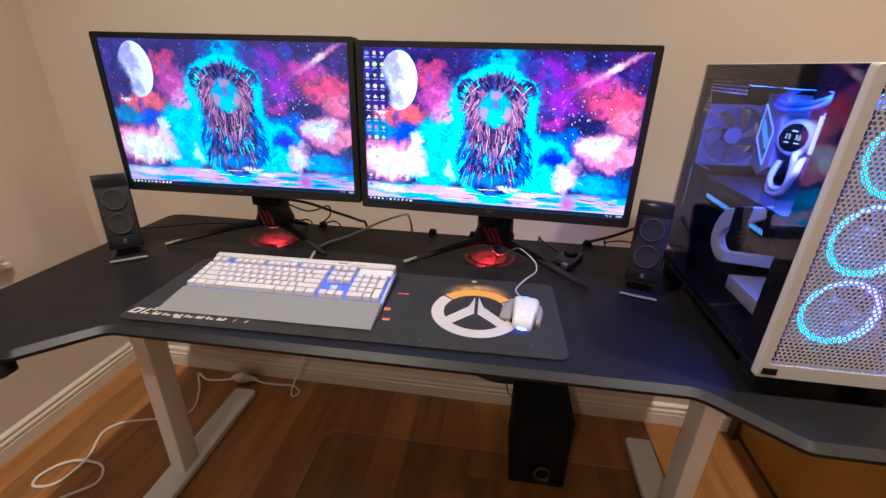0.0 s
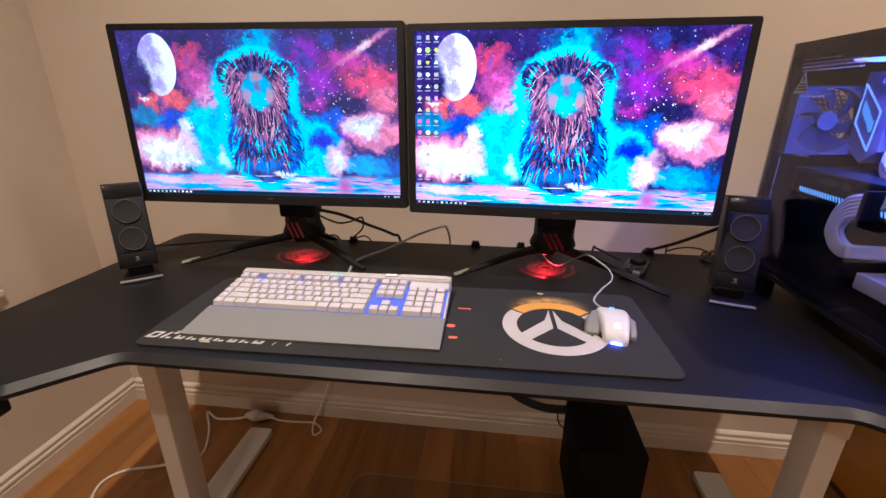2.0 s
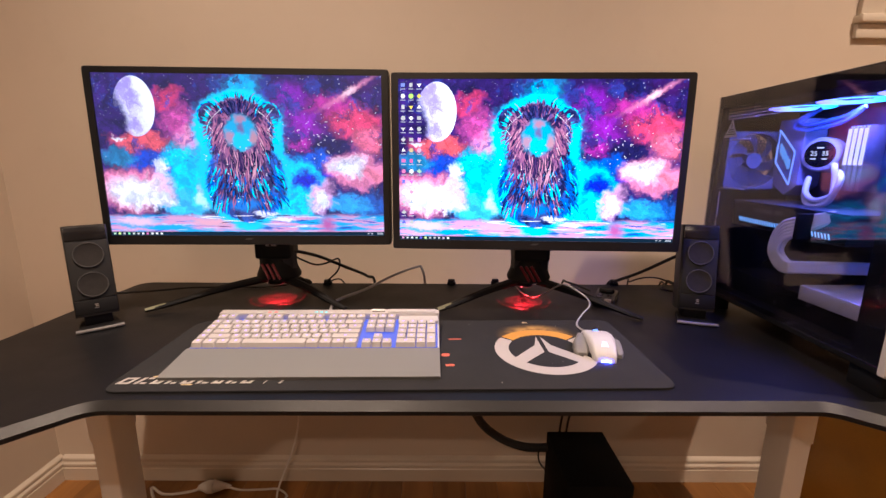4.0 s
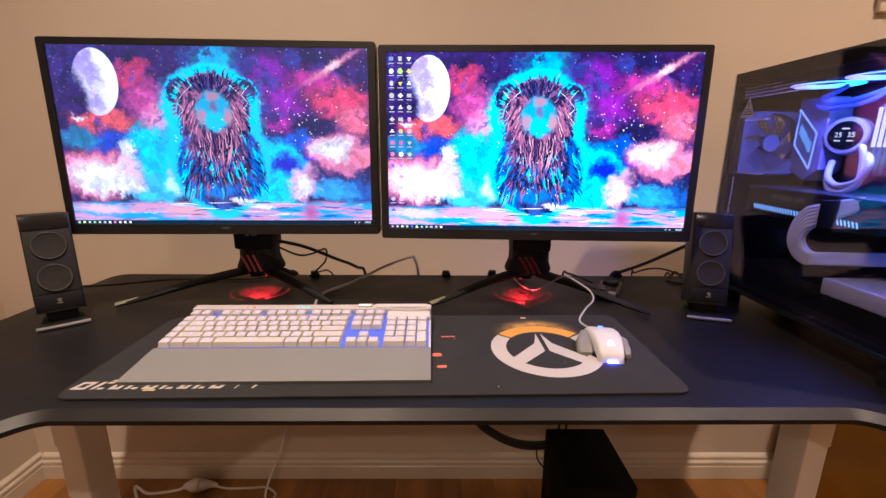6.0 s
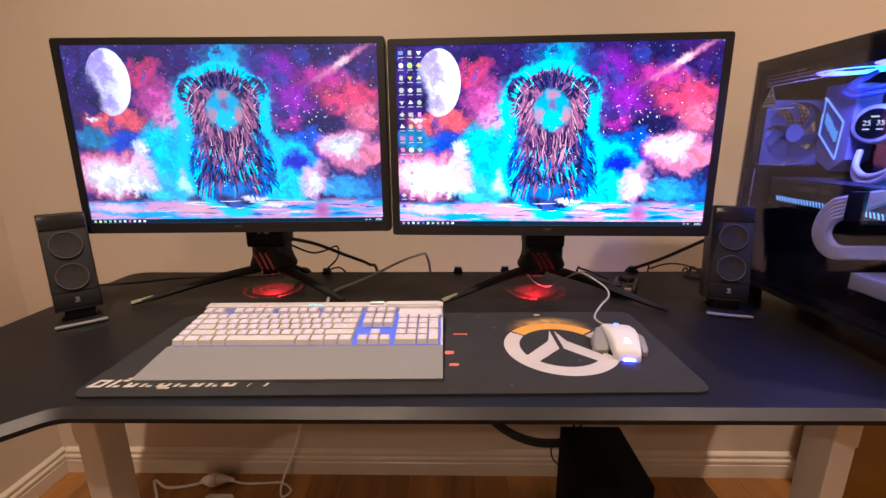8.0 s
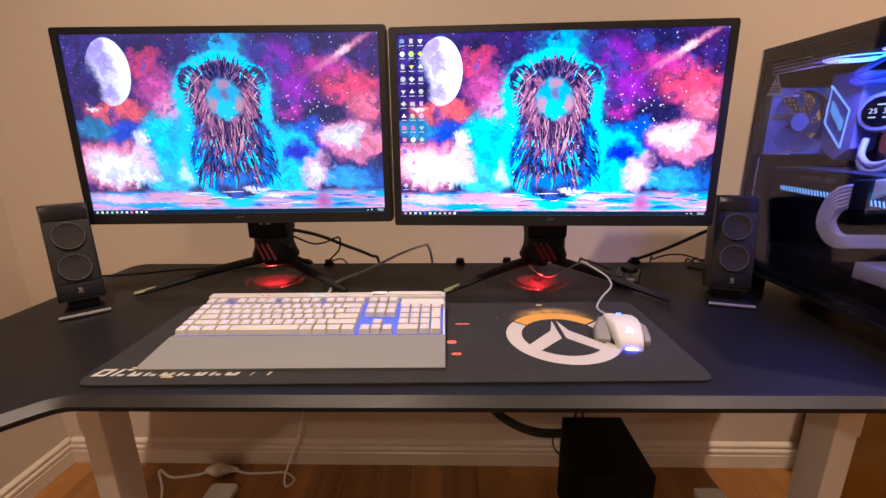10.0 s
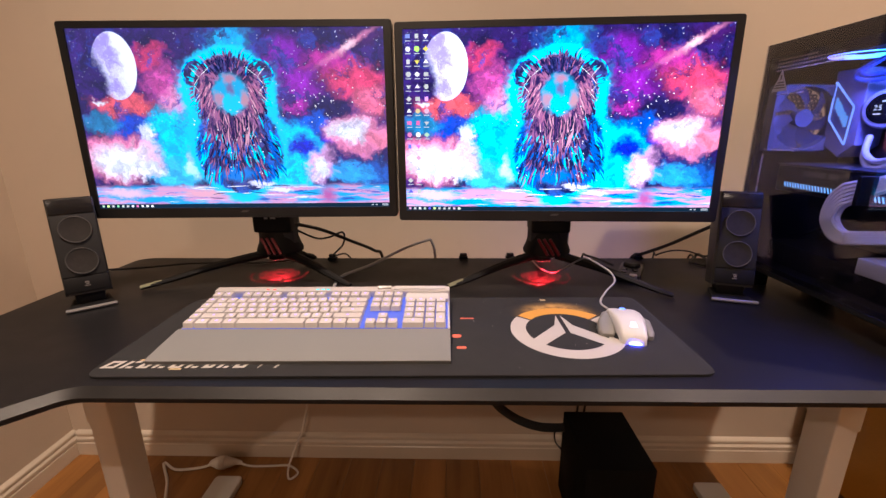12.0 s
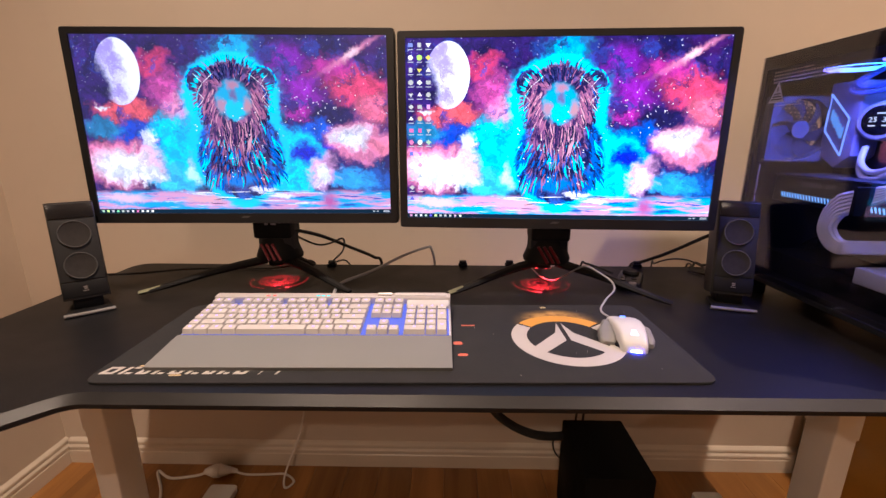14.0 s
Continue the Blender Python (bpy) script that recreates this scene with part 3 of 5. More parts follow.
    warm = g.mix(g.ramp(fur, 0.44, 0.58), (0.020, 0.010, 0.07), (0.36, 0.11, 0.24))
    blue = g.mix(g.ramp(fur, 0.44, 0.56), (0.004, 0.012, 0.10), (0.0, 0.14, 0.62))
    c = many(c, ((0.49, 0.66, 0.168, 0.275, CYAN, 0.12), (0.50, 0.38, 0.175, 0.34, (0.0, 0.62, 1.0), 0.10),
                 (0.505, 0.35, 0.150, 0.27, blue, 0.08), (0.50, 0.32, 0.115, 0.24, dark, 0.30), (0.395, 0.755, 0.046, 0.085, dark, 0.12),
                 (0.592, 0.755, 0.046, 0.085, dark, 0.12), (0.49, 0.655, 0.132, 0.215, warm, 0.08), (0.49, 0.48, 0.105, 0.20, warm, 0.25),
                 (0.492, 0.80, 0.060, 0.06, dark, 0.3), (0.495, 0.655, 0.066, 0.125, (0.0, 0.40, 0.62), 0.3), (0.495, 0.60, 0.040, 0.07, (0.0, 0.58, 0.80), 0.3), (0.495, 0.685, 0.020, 0.05, (0.16, 0.14, 0.30), 0.8),
                 (0.497, 0.735, 0.032, 0.035, (0.50, 0.22, 0.30), 0.7), (0.455, 0.625, 0.018, 0.06, (0.50, 0.26, 0.34), 0.7), (0.540, 0.625, 0.018, 0.06, (0.56, 0.26, 0.30), 0.7),
                 (0.49, 0.20, 0.08, 0.05, (0.0, 0.20, 0.62), 0.6), (0.57, 0.145, 0.055, 0.022, (0.86, 0.78, 0.96), 0.5), (0.63, 0.105, 0.05, 0.016, (0.92, 0.86, 1.0), 0.5)), near_p)
    # streak of light, upper right
    along = g.vec("SUBTRACT", near_p, (0.885 * 1.778, 0.905, 0))
    rot = g.node("ShaderNodeVectorRotate", {"Vector": along, "Angle": radians(-31)})
    rot.rotation_type = "Z_AXIS"
    tail = g.ramp(g.vec("LENGTH", g.vec("MULTIPLY", rot.outputs[0], (1 / 0.30, 1 / 0.030, 0))), 1.0, 0.0)
    core = g.ramp(g.vec("LENGTH", g.vec("MULTIPLY", rot.outputs[0], (1 / 0.085, 1 / 0.028, 0))), 1.0, 0.1)
    c = g.mix(g.math("MULTIPLY", tail, 0.9), c, (0.92, 0.26, 0.40))
    c = g.mix(core, c, (1.0, 0.62, 0.62))
    # stars
    for scale, size, seen in ((15.0, 0.075, 0.72), (31.0, 0.13, 0.66), (58.0, 0.17, 0.64)):
        vor = g.node("ShaderNodeTexVoronoi", {"Vector": p, "Scale": scale})
        on = g.ramp(g.node("ShaderNodeSeparateXYZ", {0: vor.outputs["Color"]}).outputs[0], seen, seen + 0.05)
        near = g.ramp(vor.outputs["Distance"], size, size * 0.4)
        right = g.ramp(g.node("ShaderNodeSeparateXYZ", {0: q}).outputs[0], 0.9, 1.2, 0.5, 1.0)
        c = g.mix(g.math("MULTIPLY", g.math("MULTIPLY", on, near), g.math("MULTIPLY", right, g.ramp(hv, 0.40, 0.55, 0.25, 1.0))), c, (0.95, 0.9, 1.0))
    c = g.mix(pale, g.vec("MULTIPLY", c, (0.88, 0.98, 1.16)), (0.5, 0.42, 0.7))
    e = g.node("ShaderNodeEmission", {"Color": c, "Strength": power})
    gl = g.node("ShaderNodeBsdfGlossy", {"Color": (0.03, 0.03, 0.03), "Roughness": 0.25})
    add = g.t.nodes.new("ShaderNodeAddShader")
    g.t.links.new(e.outputs[0], add.inputs[0]), g.t.links.new(gl.outputs[0], add.inputs[1])
    g.t.links.new(add.outputs[0], g.out.inputs[0])
    return g.m


INKS = {"navy": (0.006, 0.010, 0.06), "plum": (0.07, 0.03, 0.15), "rose": (0.40, 0.13, 0.27), "pink": (0.66, 0.33, 0.46), "blue": (0.0, 0.12, 0.62), "cyan": (0.0, 0.70, 1.0), "white": (0.95, 0.93, 1.0)}


def brush_strokes(mon, power, name):
    """Tapered brush strokes of the screen picture, over its dark rounded form."""
    rs = random.Random(5)
    meshes = {k: B() for k in INKS}
    depth = [0.00292]

    def stroke(ink, a, b, bend, w):
        """From a to b (picture heights from the lower left), bent sideways by bend; pointed at both ends."""
        bm, a, b = meshes[ink], Vector(a), Vector(b)
        side = Vector((b.y - a.y, a.x - b.x))
        mid = (a + b) / 2 + side * bend
        side.normalize()
        depth[0] -= 0.0000004
        rows = []
        for k in range(7):
            t = k / 6
            m = a * (1 - t) ** 2 + mid * 2 * t * (1 - t) + b * t * t
            h = side * w * (math.sin(math.pi * min(1, t * 0.92 + 0.06)) ** 0.8)
            rows.append([bm.verts.new(((v.x - 0.88) * SH, depth[0], SZ + (v.y - 0.5) * SH)) for v in (m - h, m + h)])
        for r0, r1 in zip(rows, rows[1:]):
            bm.faces.new((r0[0], r0[1], r1[1], r1[0]))

    cx, cy = 0.872, 0.655
    for i in range(230):                           # body, falling downwards
        y = rs.uniform(0.20, 0.46)
        x = cx + rs.uniform(-0.22, 0.22) + (0.46 - y) * 0.12
        edge = abs(x - cx) / 0.25
        ink = rs.choice(("blue", "cyan", "blue", "navy") if edge > 0.72 else ("navy", "plum", "blue", "blue", "rose", "cyan"))
        stroke(ink, (x, y), (x + (x - cx) * 0.18 + rs.uniform(-0.01, 0.01), max(0.13, y - rs.uniform(0.03, 0.10))), rs.uniform(-0.3, 0.3), rs.uniform(0.002, 0.006))
    for i in range(460):                           # strands round the middle, long below and short above
        f = rs.uniform(-180, 180)
        sx, sy = math.sin(radians(f)), math.cos(radians(f))
        k = rs.uniform(0.86, 1.62)
        a = (cx + 0.118 * sx * k, cy + 0.130 * sy * k)
        if abs(f) < 55:
            ln, d = rs.uniform(0.025, 0.055), (sx + rs.uniform(-0.3, 0.3), sy)
            ink = rs.choice(("navy", "navy", "plum", "rose", "cyan" if k > 1.6 else "navy"))
        elif abs(f) < 138:
            ln, d = rs.uniform(0.03, 0.085), (sx * 0.35, -0.85)
            ink = rs.choice(("rose", "plum", "navy", "rose", "pink", "rose") if k < 1.5 else ("navy", "cyan", "blue", "plum"))
        else:
            ln, d = rs.uniform(0.05, 0.13), (-sx * 0.35 + rs.uniform(-0.2, 0.2), -1.0)
            ink = rs.choice(("pink", "plum", "navy", "rose", "pink", "navy"))
        stroke(ink, a, (a[0] + d[0] * ln, a[1] + d[1] * ln), math.copysign(rs.uniform(0.05, 0.3), -sx), rs.uniform(0.0014, 0.0042))
    for i in range(90):                            # cyan spikes round the outside
        f = rs.uniform(-120, 120)
        sx, sy = math.sin(radians(f)), math.cos(radians(f))
        a = (cx + 0.205 * sx, cy + 0.01 + 0.205 * sy)
        ln = rs.uniform(0.015, 0.045)
        stroke("cyan", a, (a[0] + sx * ln, a[1] + (sy if sy > 0 else sy * 0.5 - 0.6) * ln), rs.uniform(-0.2, 0.2), rs.uniform(0.002, 0.0045))
    for s in (-1, 1):                              # rounded shoulders at the top, and thin star lines over them
        ex, ey = cx + s * 0.178, 0.755
        for i in range(16):
            a = radians(90 + s * (-100 + i * 12))
            b = a + radians(16)
            stroke("cyan" if i % 3 else "blue", (ex + 0.074 * math.cos(a), ey + 0.078 * math.sin(a)), (ex + 0.078 * math.cos(b), ey + 0.082 * math.sin(b)), 0.1, 0.004)
        pts = [(cx + s * x, y) for x, y in ((0.10, 0.80), (0.165, 0.745), (0.215, 0.80), (0.165, 0.745), (0.20, 0.70), (0.165, 0.66), (0.21, 0.61))]
        for a, b in zip(pts, pts[1:]):
            stroke("white", a, b, 0, 0.0013)
    for i in range(70):                            # small bright specks
        x, y = (cx + rs.uniform(-0.24, 0.24), rs.uniform(0.2, 0.62)) if i % 2 else (rs.gauss(1.33, 0.10), rs.gauss(0.62, 0.07))
        stroke("white", (x - 0.004, y), (x + 0.004, y), 0, rs.uniform(0.0018, 0.0036))
    for i in range(14):                            # pale lines on the water
        x, y = rs.uniform(0.5, 1.25), rs.uniform(0.05, 0.13)
        stroke("white" if i % 3 else "navy", (x, y), (x + rs.uniform(0.05, 0.16), y - rs.uniform(-0.01, 0.015)), rs.uniform(-0.1, 0.1), rs.uniform(0.001, 0.003))
    for ink, bm in meshes.items():
        tagged(part("brush_stroke", bm, glow(name + "_" + ink, INKS[ink], power), mon), kind="stuff")


def icon_material():
    g = G("desktop_icons")
    r = g.t.nodes.new("ShaderNodeObjectInfo").outputs["Random"]
    h = g.node("ShaderNodeCombineColor", {0: r, 1: g.ramp(g.math("FRACT", g.math("MULTIPLY", r, 7.3)), 0.3, 0.9, 0.0, 0.85), 2: g.ramp(g.math("FRACT", g.math("MULTIPLY", r, 3.7)), 0, 1, 0.45, 1.0)})
    h.mode = "HSV"
    e = g.node("ShaderNodeEmission", {"Color": h.outputs[0], "Strength": 1.6})
    g.t.links.new(e.outputs[0], g.out.inputs[0])
    return g.m


ICONS = icon_material()
TASKBAR = glow("taskbar_dark_teal", (0.010, 0.03, 0.06), 1.0)
TEXTW = glow("screen_white_text", (0.75, 0.8, 0.9), 0.9)
SW, SH, BW, BH = 0.602, 0.342, 0.633, 0.376   # picture and case size
SZ = 0.004                                      # picture sits a little above the middle


def monitor(m, paper, icons, label, power, ink):
    """Origin: the middle of the case's front face; the front looks along -y."""
    mon = thing("monitor", m, label, "monitor", "pair of monitors")
    bm = B()
    outer, inner = rounded(rect(-BW / 2, BW / 2, -BH / 2, BH / 2), 0.006, 3), rounded(rect(-SW / 2, SW / 2, SZ - SH / 2, SZ + SH / 2), 0.0006, 3)
    n = len(outer)
    rows = [[bm.verts.new((x, y, z)) for x, z in pts] for pts, y in ((outer, 0.026), (outer, 0.002), ([(x * 0.997, z * 0.995) for x, z in outer], 0.0), (inner, 0.0), (inner, 0.006))]
    for a, b in zip(rows, rows[1:]):
        for i in range(n):
            bm.faces.new((a[i], a[(i + 1) % n], b[(i + 1) % n], b[i]))
    part("bezel", bm, PLASTIC, mon, "matte black plastic bezel")
    back = B()
    prism(back, rounded(rect(-BW / 2, BW / 2, -BH / 2, BH / 2), 0.006, 3), 0, 0.01)
    bmesh.ops.rotate(back, verts=back.verts, cent=(0, 0, 0), matrix=Matrix.Rotation(radians(90), 3, "X"))
    bmesh.ops.translate(back, verts=back.verts, vec=(0, 0.036, 0))
    box(back, -0.2, 0.2, 0.034, 0.062, -0.12, 0.12, 0.012)
    part("back_shell", back, MATTE, mon)
    bm = B()
    uvl = bm.loops.layers.uv.new("UVMap")
    f = bm.faces.new([bm.verts.new((x, 0.003, z)) for x, z in ((-SW / 2, SZ - SH / 2), (SW / 2, SZ - SH / 2), (SW / 2, SZ + SH / 2), (-SW / 2, SZ + SH / 2))])
    for lp, co in zip(f.loops, ((0, 0), (1, 0), (1, 1), (0, 1))):
        lp[uvl].uv = co
    part("screen", bm, paper, mon, "lit screen with a blue and pink space picture")
    brush_strokes(mon, power, ink)

    def sq(bm, u, v, w, h, y=0.0026):
        x, z = (u - 0.5) * SW, SZ + (v - 0.5) * SH
        bm.faces.new([bm.verts.new(q) for q in ((x - w / 2, y, z - h / 2), (x + w / 2, y, z - h / 2), (x + w / 2, y, z + h / 2), (x - w / 2, y, z + h / 2))])

    def glyph(bm, u, v, r, kind):
        """A plain icon shape: square, disc, triangle, sheet, diamond, bar pair or ring of dots."""
        x, z = (u - 0.5) * SW, SZ + (v - 0.5) * SH
        sides, turn, wide = ((4, 45, 1.25), (14, 0, 1.0), (3, 90, 1.15), (4, 45, 0.95), (4, 0, 1.1), (6, 0, 1.0), (3, -90, 1.15))[kind]
        bm.faces.new([bm.verts.new((x + r * wide * math.cos(a), 0.0023, z + r * (1.15 if kind == 3 else 1.0) * math.sin(a))) for a in [radians(turn + 360 * k / sides) for k in range(sides)]])

    bm = B()
    sq(bm, 0.5, 0.0125, SW, 0.0084)
    part("taskbar", bm, TASKBAR, mon, "dark taskbar along the bottom of the screen")
    for i in range(11):
        sq(bm := B(), 0.012 + i * 0.0168, 0.0125, 0.0048, 0.0042, 0.0023)
        part("taskbar_icon", bm, ICONS, mon)
    if icons:
        for col in range(3):
            for row in range((14, 14, 9)[col]):
                glyph(bm := B(), 0.016 + col * 0.0285, 0.965 - row * 0.0655, 0.0050, (row * 5 + col * 3) % 7)
                part("icon", bm, ICONS, mon)
    bm = B()
    for u, v, w, h in ((0.985, 0.016, 0.012, 0.0014), (0.985, 0.0095, 0.013, 0.0014), (0.955, 0.0125, 0.004, 0.002), (0.942, 0.0125, 0.004, 0.002)):
        sq(bm, u, v, w, h, 0.0023)
    if icons:
        for col in range(3):
            for row in range((14, 14, 9)[col]):
                sq(bm, 0.016 + col * 0.0285, 0.9415 - row * 0.0655, 0.0105, 0.0016, 0.0023)
    tagged(part("screen_text", bm, TEXTW, mon), kind="stuff")
    bm = B()
    for dx in (0.0, 0.006):
        flat_pts = [(-0.010 + dx, -0.1765), (-0.002 + dx, -0.1765), (0.004 + dx, -0.1725), (-0.004 + dx, -0.1725)]
        bm.faces.new([bm.verts.new((x, -0.0006, z)) for x, z in flat_pts])
    part("maker_mark", bm, RIM, mon, "small grey emblem")
    return mon


def monitor_stand(m, label, tips):
    """Origin: on the desk under the hub; the front looks along -y."""
    st = thing("monitor_stand", m, label, "monitor stand", "pair of monitor stands")
    bm = B()
    sweep(bm, [(0.010, 0.0, 0.058), (0.010, -0.005, 0.10), (0.010, 0.0, 0.20), (0.010, 0.0, 0.36)], lambda t: 0.05 - 0.006 * t, 12, flat=0.62)
    part("column", bm, PLASTIC, st)
    part("column_cover", box(B(), -0.035, 0.053, -0.040, 0.028, 0.112, 0.158, 0.007, 3), MATTE, st)
    bm = lathe(B(), [(0.040, 0.058), (0.054, 0.061), (0.055, 0.067), (0.049, 0.082), (0.044, 0.098), (0.042, 0.113)], (0, 0, 0), (0, 0, 1), 28)
    bmesh.ops.scale(bm, verts=bm.verts, vec=(1, 0.86, 1))
    bmesh.ops.translate(bm, verts=bm.verts, vec=(0.009, 0, 0))
    part("hub", bm, MATTE, st)
    bm = B()
    for dx, z, w in ((-0.010, 0.1535, 0.006), (0.006, 0.1535, 0.005), (-0.006, 0.1475, 0.004), (0.010, 0.1480, 0.006), (0.024, 0.1520, 0.005)):
        box(bm, 0.005 + dx - w, 0.005 + dx + w, -0.0408, -0.0400, z - 0.0022, z + 0.0022)
    part("printed_decal", bm, PRINT, st, "pale printed marks")
    for i in range(3):
        x = -0.016 + i * 0.013
        part("rib", sweep(B(), [(x - 0.003, -0.0392, 0.100), (x + 0.003, -0.0410, 0.090), (x + 0.011, -0.0455, 0.077), (x + 0.018, -0.0490, 0.064)], 0.0034, 6), COPPER, st, "copper rib with red lamp light put in its colour")
    for tip in tips:
        t = Vector(tip)
        h = Vector((0.008, 0, 0.062))
        pts = [h + (t - h) * 0.10, h + (t - h) * 0.45 + Vector((0, 0, 0.004)), h + (t - h) * 0.85, t]
        part("leg", sweep(B(), pts, lambda q: 0.0155 - 0.010 * q, 8, flat=0.72), MATTE, st)
    a, b = Vector(tips[0]) + Vector((0, 0, 0.0015)), Vector((0.008, 0, 0.062))
    part("leg_tip", sweep(B(), [a + (b - a) * k for k in (0.0, 0.08, 0.19)], lambda q: 0.0062 + 0.001 * q, 8, flat=0.72), mat("green_tinted_tip", (0.26, 0.27, 0.18), 0.35, metal=0.4), st, "pale green leg tip")
    # slotted plate through which the red lamp shines on the desk
    bm = B()
    k = 0.0105 / 0.052
    for r0, r1, a0, a1 in ((0.0, 0.012, 0, 360), (0.019, 0.0265, 0, 360), (0.0325, 0.036, 0, 360), (0.0385, 0.043, 0, 360), (0.0475, 0.064, 0, 360), (0.0685, 0.105, 0, 360), (0.043, 0.0475, 40, 150), (0.064, 0.0685, 20, 175), (0.064, 0.0685, 262, 300)):
        arc_band(bm, (0, 0), r0 * k, r1 * k, a0, a1, 24, 0.0415)
    part("light_slots", bm, MATTE, st)
    part("lamp_housing", rod(B(), (0, 0, 0.0416), (0, 0, 0.067), 0.0206, 0.0206, 24, False), MATTE, st)
    return st


PAPER_L, PAPER_R = wallpaper("space_picture_dim", 1.25, 0.05), wallpaper("space_picture", 1.7, 0.0)
monitor(pose(-0.6505, 1.004, 1.0935, -1.2, 0, 1.6), PAPER_L, False, "black framed monitor with a glowing space wallpaper", 1.25, "dim_ink")
monitor(pose(-0.0125, 0.9935, 1.0865, -1.2, 0, -2.4), PAPER_R, True, "black framed monitor with desktop icons over a space wallpaper", 1.7, "ink")
for x, y, tips in ((-0.646, 1.124, ((-0.262, -0.121, 0.007), (0.199, -0.100, 0.007), (0.05, 0.115, 0.007))), (-0.006, 1.113, ((-0.222, -0.096, 0.007), (0.243, -0.146, 0.007), (0.02, 0.125, 0.007)))):
    monitor_stand(pose(x, y, DZ), "black three-legged monitor stand casting red light rings", tips)
    lamp("stand_light", "POINT", pose(x, y, DZ + 0.052), 9.0, (1.0, 0.02, 0.03), 0.0001)

# ---- speakers ----


def speaker(m, label):
    sp = thing("speaker", m, label, "speaker", "pair of desktop speakers")
    tilt = Matrix.Translation((0, 0.006, 0.022)) @ Matrix.Rotation(radians(-12), 4, "X")
    body = prism(B(), rounded([(-0.0375, -0.03), (0.0375, -0.03), (0.033, 0.052), (-0.033, 0.052)], [0.006, 0.006, 0.016, 0.016]), 0, 0.192, 0.005)
    part("cabinet", body, mat("grained_black_plastic", (0.019, 0.018, 0.017), 0.5, var=0.25, bump=0.08, bscale=600), sp, "black plastic cabinet", tilt)
    part("grille", box(B(), -0.035, 0.035, -0.0335, -0.029, 0.036, 0.158, 0.002), mat("black_speaker_cloth", (0.015, 0.0145, 0.014), 0.85, var=0.3, bump=0.5, bscale=1500), sp, "dark speaker cloth", tilt)
    for z in (0.066, 0.1285):
        drv = part("driver", lathe(B(), [(0.0250, 0.0), (0.0250, 0.002), (0.0225, 0.0022), (0.017, 0.0008), (0.008, 0.0004)], (0, -0.0335, z), (0, -1, 0), 32), CONE, sp, "dark speaker cone", tilt)
        part("surround", ring(B(), (0, -0.0362, z), (0, 1, 0), 0.0252, 0.0011, 40, 6), RIM, drv)
    part("top_front", box(B(), -0.035, 0.035, -0.0325, -0.029, 0.160, 0.189, 0.0015), mat("satin_black_panel", (0.014, 0.014, 0.015), 0.24, var=0.2), sp, "plain upper front panel", tilt)
    part("lower_front", box(B(), -0.0355, 0.0355, -0.0332, -0.028, 0.004, 0.0352, 0.002), MATTE, sp, "satin black lower front", tilt)
    bm = B()
    for dx, dz, w, h in ((0, 0.0235, 0.0032, 0.0012), (0.0006, 0.0200, 0.0026, 0.0012), (0, 0.016, 0.0045, 0.0007)):
        bm.faces.new([bm.verts.new((dx + sx * w, -0.0345, dz + sz * h)) for sx, sz in ((-1, -1), (1, -1), (1, 1), (-1, 1))])
    part("maker_mark", bm, SILVER, sp, "small silver emblem", tilt)
    part("foot_plate", prism(B(), rounded([(-0.038, -0.044), (0.038, -0.044), (0.030, 0.03), (-0.030, 0.03)], 0.006, 3), 0, 0.006, 0.002), MATTE, sp)
    part("foot_edge", sweep(B(), [(-0.040, -0.046, 0.005), (0, -0.0475, 0.005), (0.040, -0.046, 0.005)], 0.0036, 8), mat("dull_silver", (0.26, 0.255, 0.25), 0.4, metal=0.5), sp, "silver front edge of the foot")
    part("neck", box(B(), -0.024, 0.024, -0.015, 0.03, 0.006, 0.034, 0.004), MATTE, sp)
    return sp


speaker(pose(-0.963, 0.937, DZ, 0, 0, 41), "black two-driver desktop speaker with silver foot")
speaker(pose(0.3600, 0.989, DZ, 0, 0, -17), "black two-driver desktop speaker beside the computer")

# ---- subwoofer ----
SUBBLACK = mat("black_vinyl_wrap", (0.004, 0.004, 0.004), 0.75, var=0.3, spec=0.12)
sub = thing("subwoofer", pose(0.195, 1.115, 0), "black subwoofer box with a front bass port under the desk", "subwoofer")
bm = B()
box(bm, -0.086, 0.086, -0.112, 0.115, 0.008, 0.277, 0.004)
part("cabinet", bm, SUBBLACK, sub)
part("port", lathe(B(), [(0.034, 0.0), (0.034, 0.008), (0.031, 0.010), (0.024, 0.004), (0.021, 0.001), (0.020, 0.0012)], (0.012, -0.112, 0.062), (0, -1, 0), 32), GLOSSY, sub, "glossy black bass port")
part("port_ring", ring(B(), (0.012, -0.1215, 0.068), (0, 1, 0), 0.0225, 0.0014, 32, 6), RIM, sub, "thin shiny port ring")
for sx in (-0.07, 0.07):
    for sy in (-0.095, 0.095):
        part("foot", rod(B(), (sx, sy, 0), (sx, sy, 0.009), 0.012), MATTE, sub)

# ---- keyboard ----
kb = thing("keyboard", pose(-0.4495, 0.783, DZ + 0.004, 0, 0, 1.0), "white mechanical keyboard with blue-violet backlight and grey wrist rest", "keyboard")
KW, U = 0.455, 0.0186
LIFT = Matrix.Translation((0, 0, -0.0045)) @ Matrix.Rotation(radians(4.2), 4, "X")
bm = box(B(), -KW / 2, KW / 2, -0.001, 0.138, 0.0060, 0.019, 0.003)
part("case", bm, WHITEPL, kb, "white plastic keyboard case", LIFT)
part("switch_plate", box(B(), -KW / 2 + 0.004, KW / 2 - 0.004, 0.0005, 0.1185, 0.019, 0.0202), mat("blue_lit_plate", (0.06, 0.06, 0.09), 0.5, emit=(0.09, 0.18, 1.0), power=0.75), kb, "backlit blue plate under the keys", LIFT)
